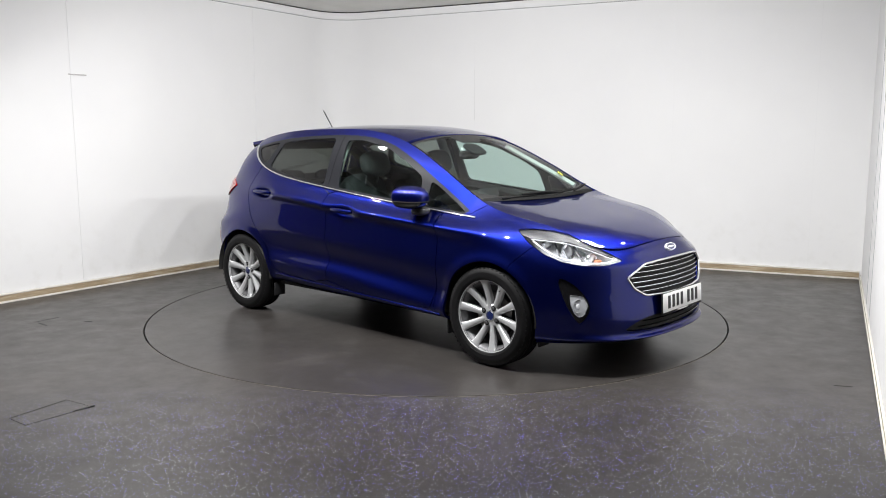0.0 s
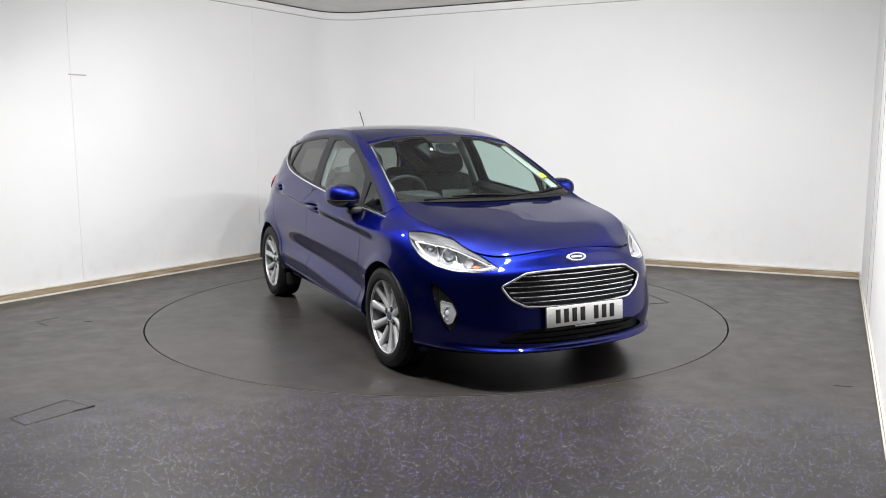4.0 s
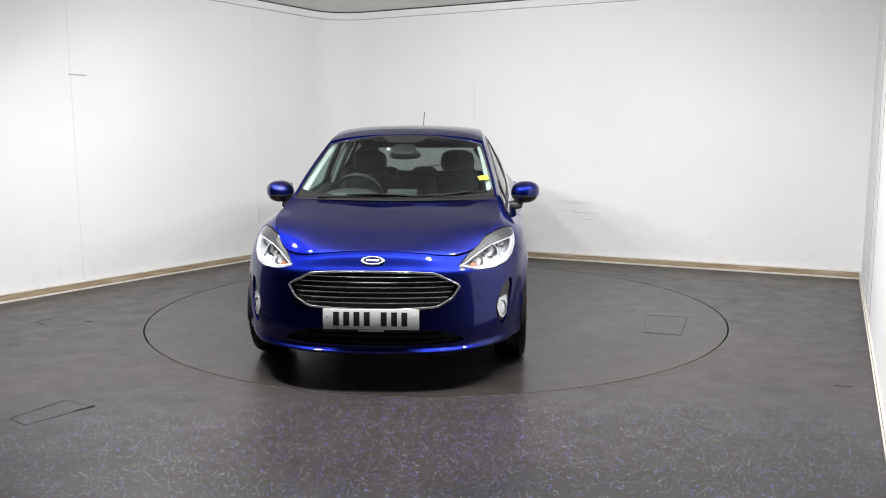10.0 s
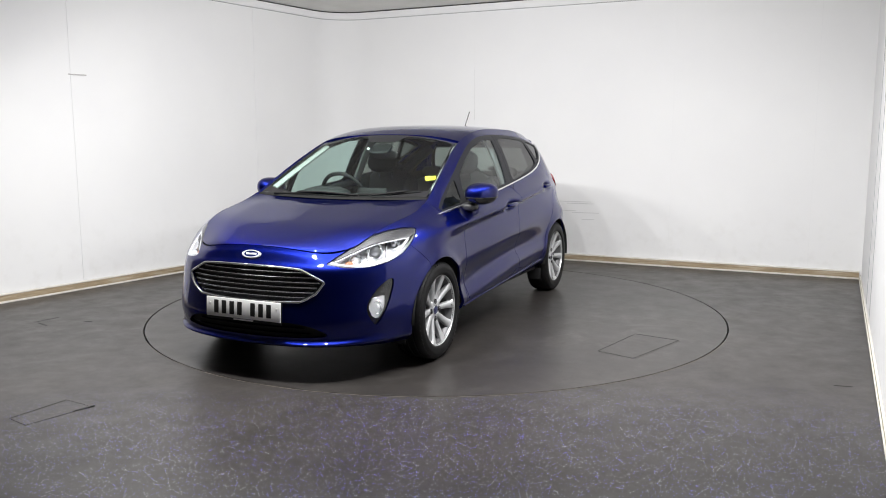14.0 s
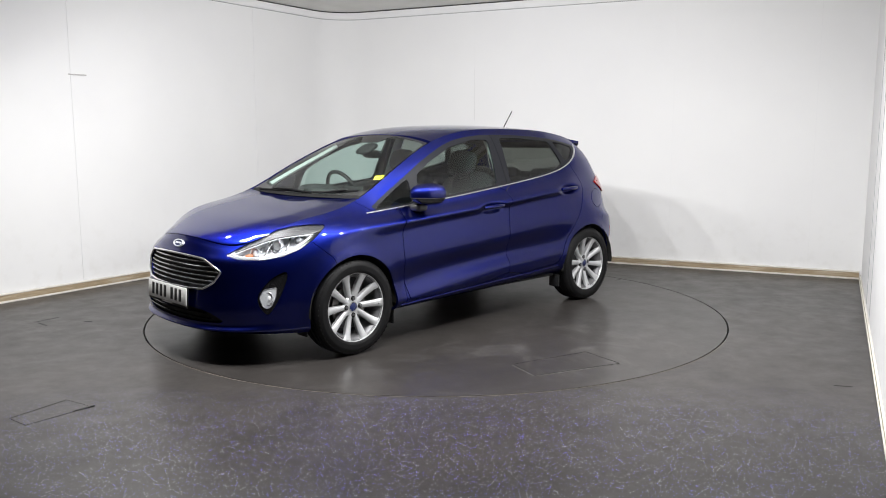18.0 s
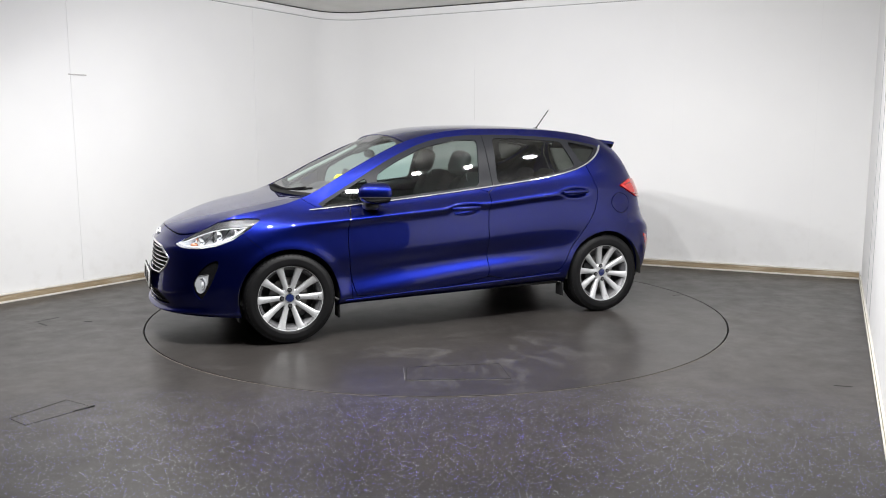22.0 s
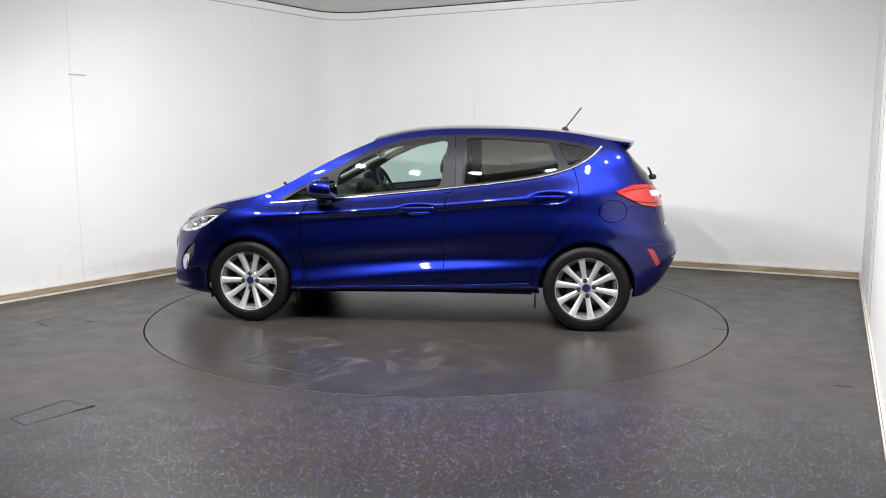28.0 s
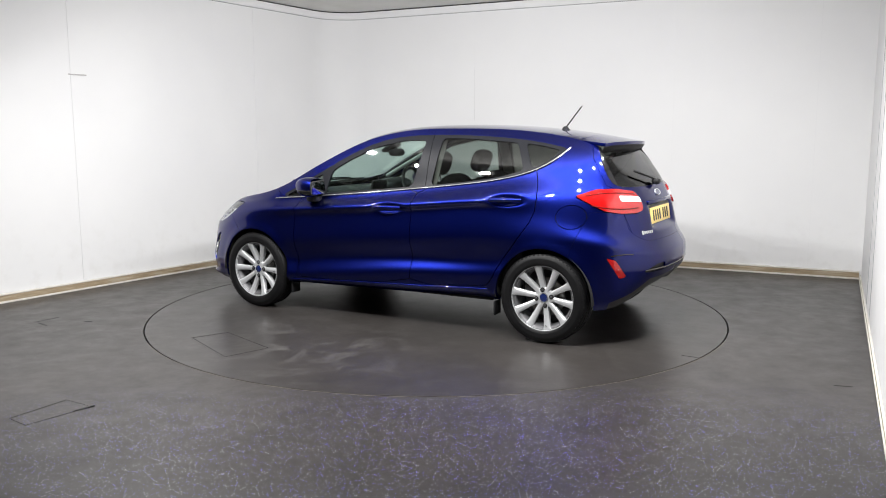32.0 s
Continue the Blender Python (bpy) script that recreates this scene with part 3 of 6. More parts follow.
def pchip(t, v, q):
    """Monotone cubic: no overshoot."""
    t, v, q = np.asarray(t, float), np.asarray(v, float), np.asarray(q, float)
    h, d = np.diff(t), np.diff(v) / np.diff(t)
    m = np.zeros(len(t))
    for i in range(1, len(t) - 1):
        if d[i - 1] * d[i] > 0:
            w1, w2 = 2 * h[i] + h[i - 1], h[i] + 2 * h[i - 1]
            m[i] = (w1 + w2) / (w1 / d[i - 1] + w2 / d[i])
    m[0], m[-1] = d[0], d[-1]
    i = np.clip(np.searchsorted(t, q) - 1, 0, len(t) - 2)
    s = (q - t[i]) / h[i]
    return ((1 + 2 * s) * (1 - s) ** 2 * v[i] + s * (1 - s) ** 2 * h[i] * m[i] + s * s * (3 - 2 * s) * v[i + 1] + s * s * (s - 1) * h[i] * m[i + 1])


def soften(a, sigma, axis=0, mirror=False):
    """A Gaussian blur along an axis of a grid; the ends keep their values, or mirror."""
    n = int(sigma * 3) + 1
    k = np.exp(-0.5 * (np.arange(-n, n + 1) / sigma) ** 2)
    k /= k.sum()
    a = np.moveaxis(np.asarray(a, float), axis, 0)
    if mirror:
        ext = np.concatenate([a[n:0:-1], a, a[-2:-n - 2:-1]])
    else:
        ext = np.concatenate([2 * a[0] - a[n:0:-1], a, 2 * a[-1] - a[-2:-n - 2:-1]])
    out = sum(k[j] * ext[j:j + len(a)] for j in range(2 * n + 1))
    return np.moveaxis(out, 0, axis)


# plan outline of the left half at its widest, from the nose to the tail
OUT_X = [2.095, 2.078, 2.025, 1.925, 1.755, 1.50, 1.25, 1.05, 0.85, 0.60, 0.35, -0.20, -0.85, -1.25, -1.50, -1.70, -1.83, -1.912, -1.945]
OUT_Y = [0.0, 0.25, 0.455, 0.615, 0.750, 0.840, 0.862, 0.860, 0.858, 0.858, 0.860, 0.858, 0.852, 0.848, 0.816, 0.735, 0.592, 0.375, 0.0]
NU, NV = 460, 110
HANDLES = [(-0.035, 0.862), (-0.970, 0.950)]


def make_outline():
    x = np.array(OUT_X[2:0:-1] + OUT_X + OUT_X[-2:-4:-1])
    y = np.array([-v for v in OUT_Y[2:0:-1]] + OUT_Y + [-v for v in OUT_Y[-2:-4:-1]])
    t = np.concatenate([[0], np.cumsum(np.hypot(np.diff(x), np.diff(y)) ** 0.5)])
    q = np.linspace(t[2], t[-3], 4000)
    p = cubic(t, np.stack([x, y], 1), q)
    s = np.concatenate([[0], np.cumsum(np.hypot(*np.diff(p, axis=0).T))])
    key = np.interp(t[2:-2], q, s)
    return p, s, key


OUT_P, OUT_S, KEY_S = make_outline()
S_MAX = OUT_S[-1]


def to_s(x, y):
    """Where along the outline the point (x, y) belongs."""
    d = (OUT_P[:, 0] - x) ** 2 + (OUT_P[:, 1] - y) ** 2
    return OUT_S[np.argmin(d)]


# rings from the sill up to the roof rail: heights and insets at the outline's stations
RINGS = [
    ([.205, .205, .208, .208, .20, .19, .20, .215, .225, .23, .236, .246, .262, .23, .24, .25, .29, .34, .355],
     [.03, .03, .03, .035, .045, .06, .07, .09, .10, .10, .10, .10, .10, .07, .05, .06, .10, .13, .14]),
    ([.222, .222, .224, .228, .234, .235, .24, .245, .25, .262, .272, .288, .308, .31, .31, .315, .35, .395, .41],
     [.000, .000, .000, .002, .014, .022, .03, .036, .038, .038, .038, .038, .038, .03, .02, .022, .045, .055, .06]),
    ([.246, .246, .250, .258, .278, .29, .30, .30, .30, .325, .350, .405, .435, .46, .47, .46, .455, .465, .47],
     [.024, .024, .023, .018, .013, .012, .008, .008, .010, .010, .010, .012, .018, .012, .006, .006, .010, .014, .014]),
    ([.33, .33, .33, .35, .38, .42, .42, .42, .42, .45, .470, .505, .53, .57, .58, .55, .53, .525, .525],
     [.010, .010, .010, .006, .003, .006, .004, .016, .042, .051, .056, .056, .036, .008, .003, .000, .000, .000, .000]),
    ([.46, .46, .46, .48, .51, .54, .56, .56, .57, .59, .61, .65, .70, .70, .69, .65, .61, .59, .59],
     [.025, .025, .027, .023, .016, .004, .000, .004, .010, .012, .013, .013, .012, .004, .004, .004, .004, .004, .004]),
    ([.57, .57, .56, .575, .60, .67, .715, .735, .757, .780, .798, .840, .892, .87, .80, .76, .73, .71, .71],
     [.036, .036, .038, .035, .028, .014, .012, .020, .030, .033, .034, .032, .028, .042, .050, .056, .062, .070, .075]),
    ([.645, .645, .635, .64, .665, .745, .785, .80, .815, .832, .85, .89, .945, .96, .96, .945, .92, .88, .87],
     [.050, .050, .050, .050, .046, .036, .022, .014, .006, .002, .000, .000, .006, .062, .086, .098, .108, .112, .120]),
    ([.690, .688, .668, .668, .75, .825, .86, .878, .893, .915, .936, .99, 1.065, 1.115, 1.095, 1.07, 1.05, 1.035, 1.03],
     [.080, .080, .078, .088, .092, .078, .088, .105, .108, .104, .101, .104, .121, .143, .155, .158, .168, .188, .198]),
    ([.730, .724, .692, .684, .790, .852, .884, .920, .995, 1.05, 1.10, 1.155, 1.19, 1.21, 1.18, 1.15, 1.125, 1.115, 1.11],
     [.103, .103, .100, .115, .130, .118, .126, .142, .161, .160, .155, .164, .178, .187, .194, .200, .210, .240, .255]),
    ([.748, .740, .704, .694, .816, .874, .904, .948, 1.06, 1.165, 1.265, 1.335, 1.345, 1.312, 1.28, 1.24, 1.21, 1.20, 1.20],
     [.117, .117, .114, .126, .156, .146, .150, .168, .187, .211, .236, .246, .256, .262, .262, .268, .285, .325, .335]),
    ([.763, .754, .716, .704, .832, .886, .917, .974, 1.105, 1.225, 1.347, 1.434, 1.429, 1.383, 1.341, 1.290, 1.275, 1.270, 1.270],
     [.127, .127, .126, .136, .176, .168, .166, .186, .208, .251, .295, .320, .333, .344, .338, .330, .345, .378, .388]),
]


def make_side():
    """The left half of the body's skin as a grid: places, normals, outline length and height."""
    s = np.linspace(0, S_MAX, NU)
    base = np.stack([np.interp(s, OUT_S, OUT_P[:, 0]), np.interp(s, OUT_S, OUT_P[:, 1])], 1)
    tan = np.gradient(base, s, axis=0)
    tan /= np.linalg.norm(tan, axis=1)[:, None]
    nrm = np.stack([-tan[:, 1], tan[:, 0]], 1)
    nrm[nrm[:, 0] * base[:, 0] + nrm[:, 1] * base[:, 1] < 0] *= -1
    nrm[0], nrm[-1] = (1, 0), (-1, 0)
    zs, ds = [], []
    for i, (z, d) in enumerate(RINGS):
        wide = 8 if i < 7 else 13
        zs.append(soften(pchip(KEY_S, z, s), wide, mirror=True))
        ds.append(soften(pchip(KEY_S, d, s), wide, mirror=True))
    zs, ds = np.array(zs), np.array(ds)
    step = np.hypot(np.diff(zs, axis=0), np.diff(ds, axis=0)).mean(axis=1)
    t = np.concatenate([[0], np.cumsum(np.maximum(step, 0.03))])
    q = np.linspace(0, t[-1], NV)
    Z = np.stack([pchip(t, zs[:, i], q) for i in range(NU)], 1)
    D = np.stack([pchip(t, ds[:, i], q) for i in range(NU)], 1)
    up = np.clip((np.arange(NV) / NV - 0.60) / 0.15, 0, 1)[:, None]
    Z, D = soften(Z, 1.1) * (1 - up) + soften(Z, 3.2) * up, soften(D, 1.1) * (1 - up) + soften(D, 3.2) * up
    # a slight flare round the wheel arches
    for ax in (AXLE, -AXLE):
        r = np.hypot(base[None, :, 0] - ax, Z - WHEEL_R)
        D -= 0.010 * np.exp(-((r - ARCH_R) / 0.045) ** 2) * (Z < 0.8)
    # hollows behind the door handles
    for hx, hz in HANDLES:
        a, b = (base[None, :, 0] - hx) / 0.125, (Z - hz - 0.02 * (hx - base[None, :, 0])) / 0.036
        D += 0.028 * np.exp(-(a * a + b * b) ** 2)
    # hollow for the number plate in the tailgate
    a, b = (S_MAX - s)[None, :] / 0.295, (Z - 0.838) / 0.082
    D += 0.045 * np.exp(-(a ** 8 + b ** 8))
    P = np.stack([base[None, :, 0] - nrm[None, :, 0] * D, base[None, :, 1] - nrm[None, :, 1] * D, Z], 2)
    P[:, 0, 1] = P[:, -1, 1] = 0
    full = np.concatenate([(P * (1, -1, 1))[:, 3:0:-1], P, (P * (1, -1, 1))[:, -2:-5:-1]], 1)
    gu, gv = np.gradient(full, axis=1)[:, 3:-3], np.gradient(P, axis=0)
    N = np.cross(gu, gv)
    N /= np.linalg.norm(N, axis=2)[:, :, None] + 1e-12
    out = np.stack([nrm[None, :, 0] + 0 * Z, nrm[None, :, 1] + 0 * Z, 0 * Z], 2)
    N *= np.where((N * out).sum(2) < 0, -1, 1)[:, :, None]
    return P, N, s + 0 * Z


SIDE_P, SIDE_N, SIDE_S = make_side()


class Skin:
    """A piece of skin: places V, normals N, flat coordinates Q (outline length, height, x) and faces."""

    def __init__(self, V, N, Q, F):
        self.V, self.N, self.Q, self.F = V, N, Q, F

    def cut(self, value, gap=0.0):
        """Splits where value is 0; returns the negative and the positive side, each gap away from the line."""
        return self._keep(value + gap), self._keep(-(value - gap))

    def _keep(self, f):
        V, N, Q = list(self.V), list(self.N), list(self.Q)
        made, faces = {}, []
        neg = f <= 0
        for face in self.F:
            k = [neg[i] for i in face]
            if all(k):
                faces.append(face)
                continue
            if not any(k):
                continue
            poly = []
            for a, b in zip(face, face[1:] + face[:1]):
                if neg[a]:
                    poly.append(a)
                if neg[a] != neg[b]:
                    key = (a, b) if a < b else (b, a)
                    if key not in made:
                        w = f[key[0]] / (f[key[0]] - f[key[1]])
                        made[key] = len(V)
                        V.append(self.V[key[0]] * (1 - w) + self.V[key[1]] * w)
                        n = self.N[key[0]] * (1 - w) + self.N[key[1]] * w
                        N.append(n / np.linalg.norm(n))
                        Q.append(self.Q[key[0]] * (1 - w) + self.Q[key[1]] * w)
                    poly.append(made[key])
            if len(poly) > 2:
                faces.append(poly)
        used = sorted({i for face in faces for i in face})
        if not used:
            return Skin(np.zeros((0, 3)), np.zeros((0, 3)), np.zeros((0, 3)), [])
        at = {u: i for i, u in enumerate(used)}
        return Skin(np.array([V[u] for u in used]), np.array([N[u] for u in used]), np.array([Q[u] for u in used]), [[at[i] for i in face] for face in faces])

    def moved(self, d):
        """The same piece pushed d along its normals."""
        return Skin(self.V + self.N * d, self.N, self.Q, self.F)

    def other(self):
        """Its mirror image on the car's right side."""
        return Skin(self.V * (1, -1, 1), self.N * (1, -1, 1), self.Q, [f[::-1] for f in self.F])

    def both(self):
        """The piece and its mirror image, joined along the middle."""
        m = self.other()
        n = len(self.V)
        mid = {i: (i if abs(self.V[i][1]) < 1e-4 else i + n) for i in range(n)}
        return Skin(np.concatenate([self.V, m.V]), np.concatenate([self.N, m.N]), np.concatenate([self.Q, m.Q]), self.F + [[mid[i] for i in f] for f in m.F])

    def mesh(self, name, depth=0.018):
        """A mesh with its edges folded inwards by depth."""
        V, N, F = list(self.V), list(self.N), list(self.F)
        count = {}
        for f in self.F:
            for a, b in zip(f, f[1:] + f[:1]):
                count[(min(a, b), max(a, b))] = count.get((min(a, b), max(a, b)), 0) + 1
        if depth:
            for f in self.F:
                for a, b in zip(f, f[1:] + f[:1]):
                    if count[(min(a, b), max(a, b))] == 1:
                        pa, pb = self.V[a], self.V[b]
                        n = np.cross(pb - pa, (self.N[a] + self.N[b]) / 2)
                        n = n / (np.linalg.norm(n) + 1e-12)
                        i = len(V)
                        V += [pa, pb, pb - self.N[b] * depth, pa - self.N[a] * depth]
                        N += [n * 0.8 + self.N[a] * 0.2, n * 0.8 + self.N[b] * 0.2, n, n]
                        F.append([i + 1, i, i + 3, i + 2])
        used = sorted({i for f in F for i in f})
        at = {u: i for i, u in enumerate(used)}
        return mesh_of(name, [V[u] for u in used], [[at[i] for i in f] for f in F], [N[u] for u in used])


def grid_skin(P, N, Q):
    """A Skin from grids; normals point away from the car."""
    nv, nu = P.shape[:2]
    F = []
    for j in range(nv - 1):
        for i in range(nu - 1):
            F.append([j * nu + i, j * nu + i + 1, (j + 1) * nu + i + 1, (j + 1) * nu + i])
    a, b, c = P[nv // 2, nu // 2], P[nv // 2, nu // 2 + 1], P[nv // 2 + 1, nu // 2 + 1]
    if np.dot(np.cross(b - a, c - b), N[nv // 2, nu // 2]) < 0:
        F = [f[::-1] for f in F]
    return Skin(P.reshape(-1, 3), N.reshape(-1, 3), Q.reshape(-1, Q.shape[2]), F)


def chaikin(poly, n=2, closed=True):
    p = np.asarray(poly, float)
    for _ in range(n):
        q = np.roll(p, -1, axis=0)
        if closed:
            p = np.stack([0.75 * p + 0.25 * q, 0.25 * p + 0.75 * q], 1).reshape(-1, p.shape[1])
        else:
            a, b = p[:-1], p[1:]
            p = np.concatenate([p[:1], np.stack([0.75 * a + 0.25 * b, 0.25 * a + 0.75 * b], 1).reshape(-1, p.shape[1]), p[-1:]])
    return p


def rounded(poly, r, n=4):
    """A closed outline with its corners rounded off by about r."""
    p = np.asarray(poly, float)
    out = []
    for a, b, c in zip(np.roll(p, 1, axis=0), p, np.roll(p, -1, axis=0)):
        la, lc = np.linalg.norm(a - b), np.linalg.norm(c - b)
        u, v = b + (a - b) * min(0.5, r / la), b + (c - b) * min(0.5, r / lc)
        for t in np.linspace(0, 1, n + 1):
            out.append((1 - t) ** 2 * u + 2 * t * (1 - t) * b + t * t * v)
    return np.array(out)


def line_distance(pts, line):
    best = np.full(len(pts), 1e9)
    for a, b in zip(line[:-1], line[1:]):
        ab = b - a
        w = np.clip(((pts - a) @ ab) / (ab @ ab + 1e-12), 0, 1)
        best = np.minimum(best, np.linalg.norm(pts - (a + w[:, None] * ab), axis=1))
    return best


def poly_distance(pts, poly):
    """Signed distance to a closed outline: negative inside."""
    poly = np.asarray(poly, float)
    d = line_distance(pts, np.concatenate([poly, poly[:1]]))
    inside = np.zeros(len(pts), bool)
    x, y = pts[:, 0], pts[:, 1]
    for (x0, y0), (x1, y1) in zip(poly, np.roll(poly, -1, axis=0)):
        hit = ((y0 > y) != (y1 > y)) & (x < (x1 - x0) * (y - y0) / (y1 - y0 + 1e-15) + x0)
        inside ^= hit
    return np.where(inside, -d, d)


def xz(k):
    return k.Q[:, [2, 1]]


def sz(k):
    return k.Q[:, [0, 1]]


def unrolled(points):
    """Points (x, y, z) of the skin as (outline length, height)."""
    return np.array([(to_s(x, y), z) for x, y, z in points])


def side_at(s, z):
    """Place and normal on the side skin at an outline length and a height."""
    i = np.clip(s / S_MAX * (NU - 1), 0, NU - 1.001)
    i0, w = int(i), i - int(i)
    col = SIDE_P[:, i0] * (1 - w) + SIDE_P[:, i0 + 1] * w
    nor = SIDE_N[:, i0] * (1 - w) + SIDE_N[:, i0 + 1] * w
    return (np.array([np.interp(z, col[:, 2], col[:, k]) for k in range(3)]), np.array([np.interp(z, col[:, 2], nor[:, k]) for k in range(3)]))


def side_xz(x, z):
    """Place and normal on the flank at (x, z)."""
    s = to_s(x, 0.86)
    for _ in range(6):
        p, n = side_at(s, z)
        s = min(max(s - (x - p[0]), 0), S_MAX)
    return side_at(s, z)


def tube_skin(line, r, flat=1.0, sides=8, closed=False, proud=0.0):
    """A tube that follows (x, z) points on the flank."""
    pts = []
    for x, z in line:
        p, n = side_xz(x, z)
        pts.append(tuple(p + n * proud))
    return tube(pts, r, sides, closed, None, flat)


# ---- openings and panel lines, drawn on the flank (x, z)
DLO = [(1.075, .893), (.70, .918), (.30, .955), (-.20, 1.005), (-.60, 1.048), (-.87, 1.085), (-1.07, 1.132), (-1.20, 1.188), (-1.285, 1.25), (-1.325, 1.295),
       (-1.25, 1.315), (-1.11, 1.342), (-.86, 1.372), (-.44, 1.392), (-.05, 1.384), (.20, 1.338), (.45, 1.232), (.64, 1.130), (.85, 1.016)]
BELT = [(1.085, .886), (.70, .914), (.30, .950), (-.20, 1.000), (-.60, 1.043), (-.87, 1.080), (-1.07, 1.127), (-1.20, 1.184), (-1.285, 1.246), (-1.335, 1.300)]
QUARTER_F = [(1.00, .908), (.66, .935), (.655, 1.090), (.70, 1.075)]
WINDOW_F = [(.605, .943), (-.19, 1.018), (-.235, 1.352), (-.06, 1.352), (.20, 1.300), (.42, 1.205), (.575, 1.115)]
WINDOW_R = [(-.345, 1.032), (-.60, 1.060), (-.86, 1.098), (-1.045, 1.148), (-.965, 1.335), (-.60, 1.362), (-.365, 1.366)]
QUARTER_R = [(-1.105, 1.165), (-1.185, 1.200), (-1.285, 1.285), (-1.15, 1.315), (-1.02, 1.335)]
DOOR_F = [(.80, .935), (.795, .90), (.838, .79), (.842, .57), (.805, .34), (.775, .275), (-.222, .322), (-.228, .46), (-.222, .80), (-.262, 1.03), (.30, .98)]
DOOR_R = [(-.262, 1.03), (-.222, .80), (-.228, .46), (-.222, .322), (-.80, .345), (-.865, .385), (-.925, .51), (-1.06, .685), (-1.175, .85), (-1.188, 1.01), (-1.125, 1.20), (-.87, 1.12)]

HEADLAMP = [(1.968, .470, .672), (1.90, .575, .652), (1.80, .665, .652), (1.70, .730, .672), (1.60, .765, .712), (1.50, .772, .775), (1.412, .765, .842),
            (1.50, .735, .846), (1.60, .700, .838), (1.70, .650, .815), (1.80, .585, .765), (1.90, .520, .712)]
FOG = [(1.685, .773, .588), (1.737, .747, .436), (1.790, .708, .335), (1.812, .695, .316), (1.858, .654, .42), (1.815, .702, .512), (1.752, .740, .567)]
FOG_LENS = [(1.826, .692, .488), (1.752, .742, .500), (1.756, .731, .430), (1.777, .712, .372), (1.802, .699, .352), (1.828, .676, .370), (1.846, .666, .434)]
GRILLE = [(2.01, .0, .657), (2.01, .20, .654), (1.995, .335, .645), (1.965, .470, .577), (2.0, .43, .510), (2.03, .35, .466), (2.05, .20, .459), (2.06, .0, .457)]
INTAKE = [(2.05, .0, .352), (2.04, .25, .350), (2.02, .38, .338), (1.98, .455, .305), (1.96, .495, .272), (2.02, .37, .262), (2.04, .20, .258), (2.05, .0, .257)]
BUMPER_LINE = [(1.53, .80, .745), (1.42, .85, .645)]
TAIL = [(-1.432, .775, .990), (-1.56, .70, 1.034), (-1.68, .62, 1.036), (-1.76, .46, 1.015), (-1.765, .40, .965), (-1.785, .41, .890), (-1.79, .50, .872), (-1.74, .66, .876), (-1.64, .73, .892), (-1.54, .76, .938)]
BUMPER_VENT = [(-1.852, .540, .486), (-1.880, .482, .520), (-1.906, .400, .538), (-1.920, .300, .540), (-1.922, .290, .486)]
REFLECTOR = [(-1.665, .775, .600), (-1.725, .745, .585), (-1.79, .69, .475), (-1.75, .725, .462)]


# ---------------------------------------------------------------- the car: panels
def mirror_part(name, skin, material, car, label="", depth=0.018):
    a = part(name, skin.mesh(name, depth), material, car, label)
    b = part(name, skin.other().mesh(name, depth), material, car, label)
    return a, b


def whole_skin():
    x = SIDE_P[:, :, 0]
    return grid_skin(SIDE_P, SIDE_N, np.stack([SIDE_S, SIDE_P[:, :, 2], x], 2))


def evened(k):
    """The same piece laid on one smooth, slightly bowed sheet, as a pane is."""
    x, z, y = k.V[:, 0] - k.V[:, 0].mean(), k.V[:, 2] - k.V[:, 2].mean(), k.V[:, 1]
    A = np.stack([np.ones_like(x), x, z, x * x, z * z], 1)
    c = np.linalg.lstsq(A, y, rcond=None)[0]
    n = np.stack([-(c[1] + 2 * c[3] * x), np.ones_like(x), -(c[2] + 2 * c[4] * z)], 1)
    return Skin(np.stack([k.V[:, 0], A @ c, k.V[:, 2]], 1), n / np.linalg.norm(n, axis=1)[:, None], k.Q, k.F)


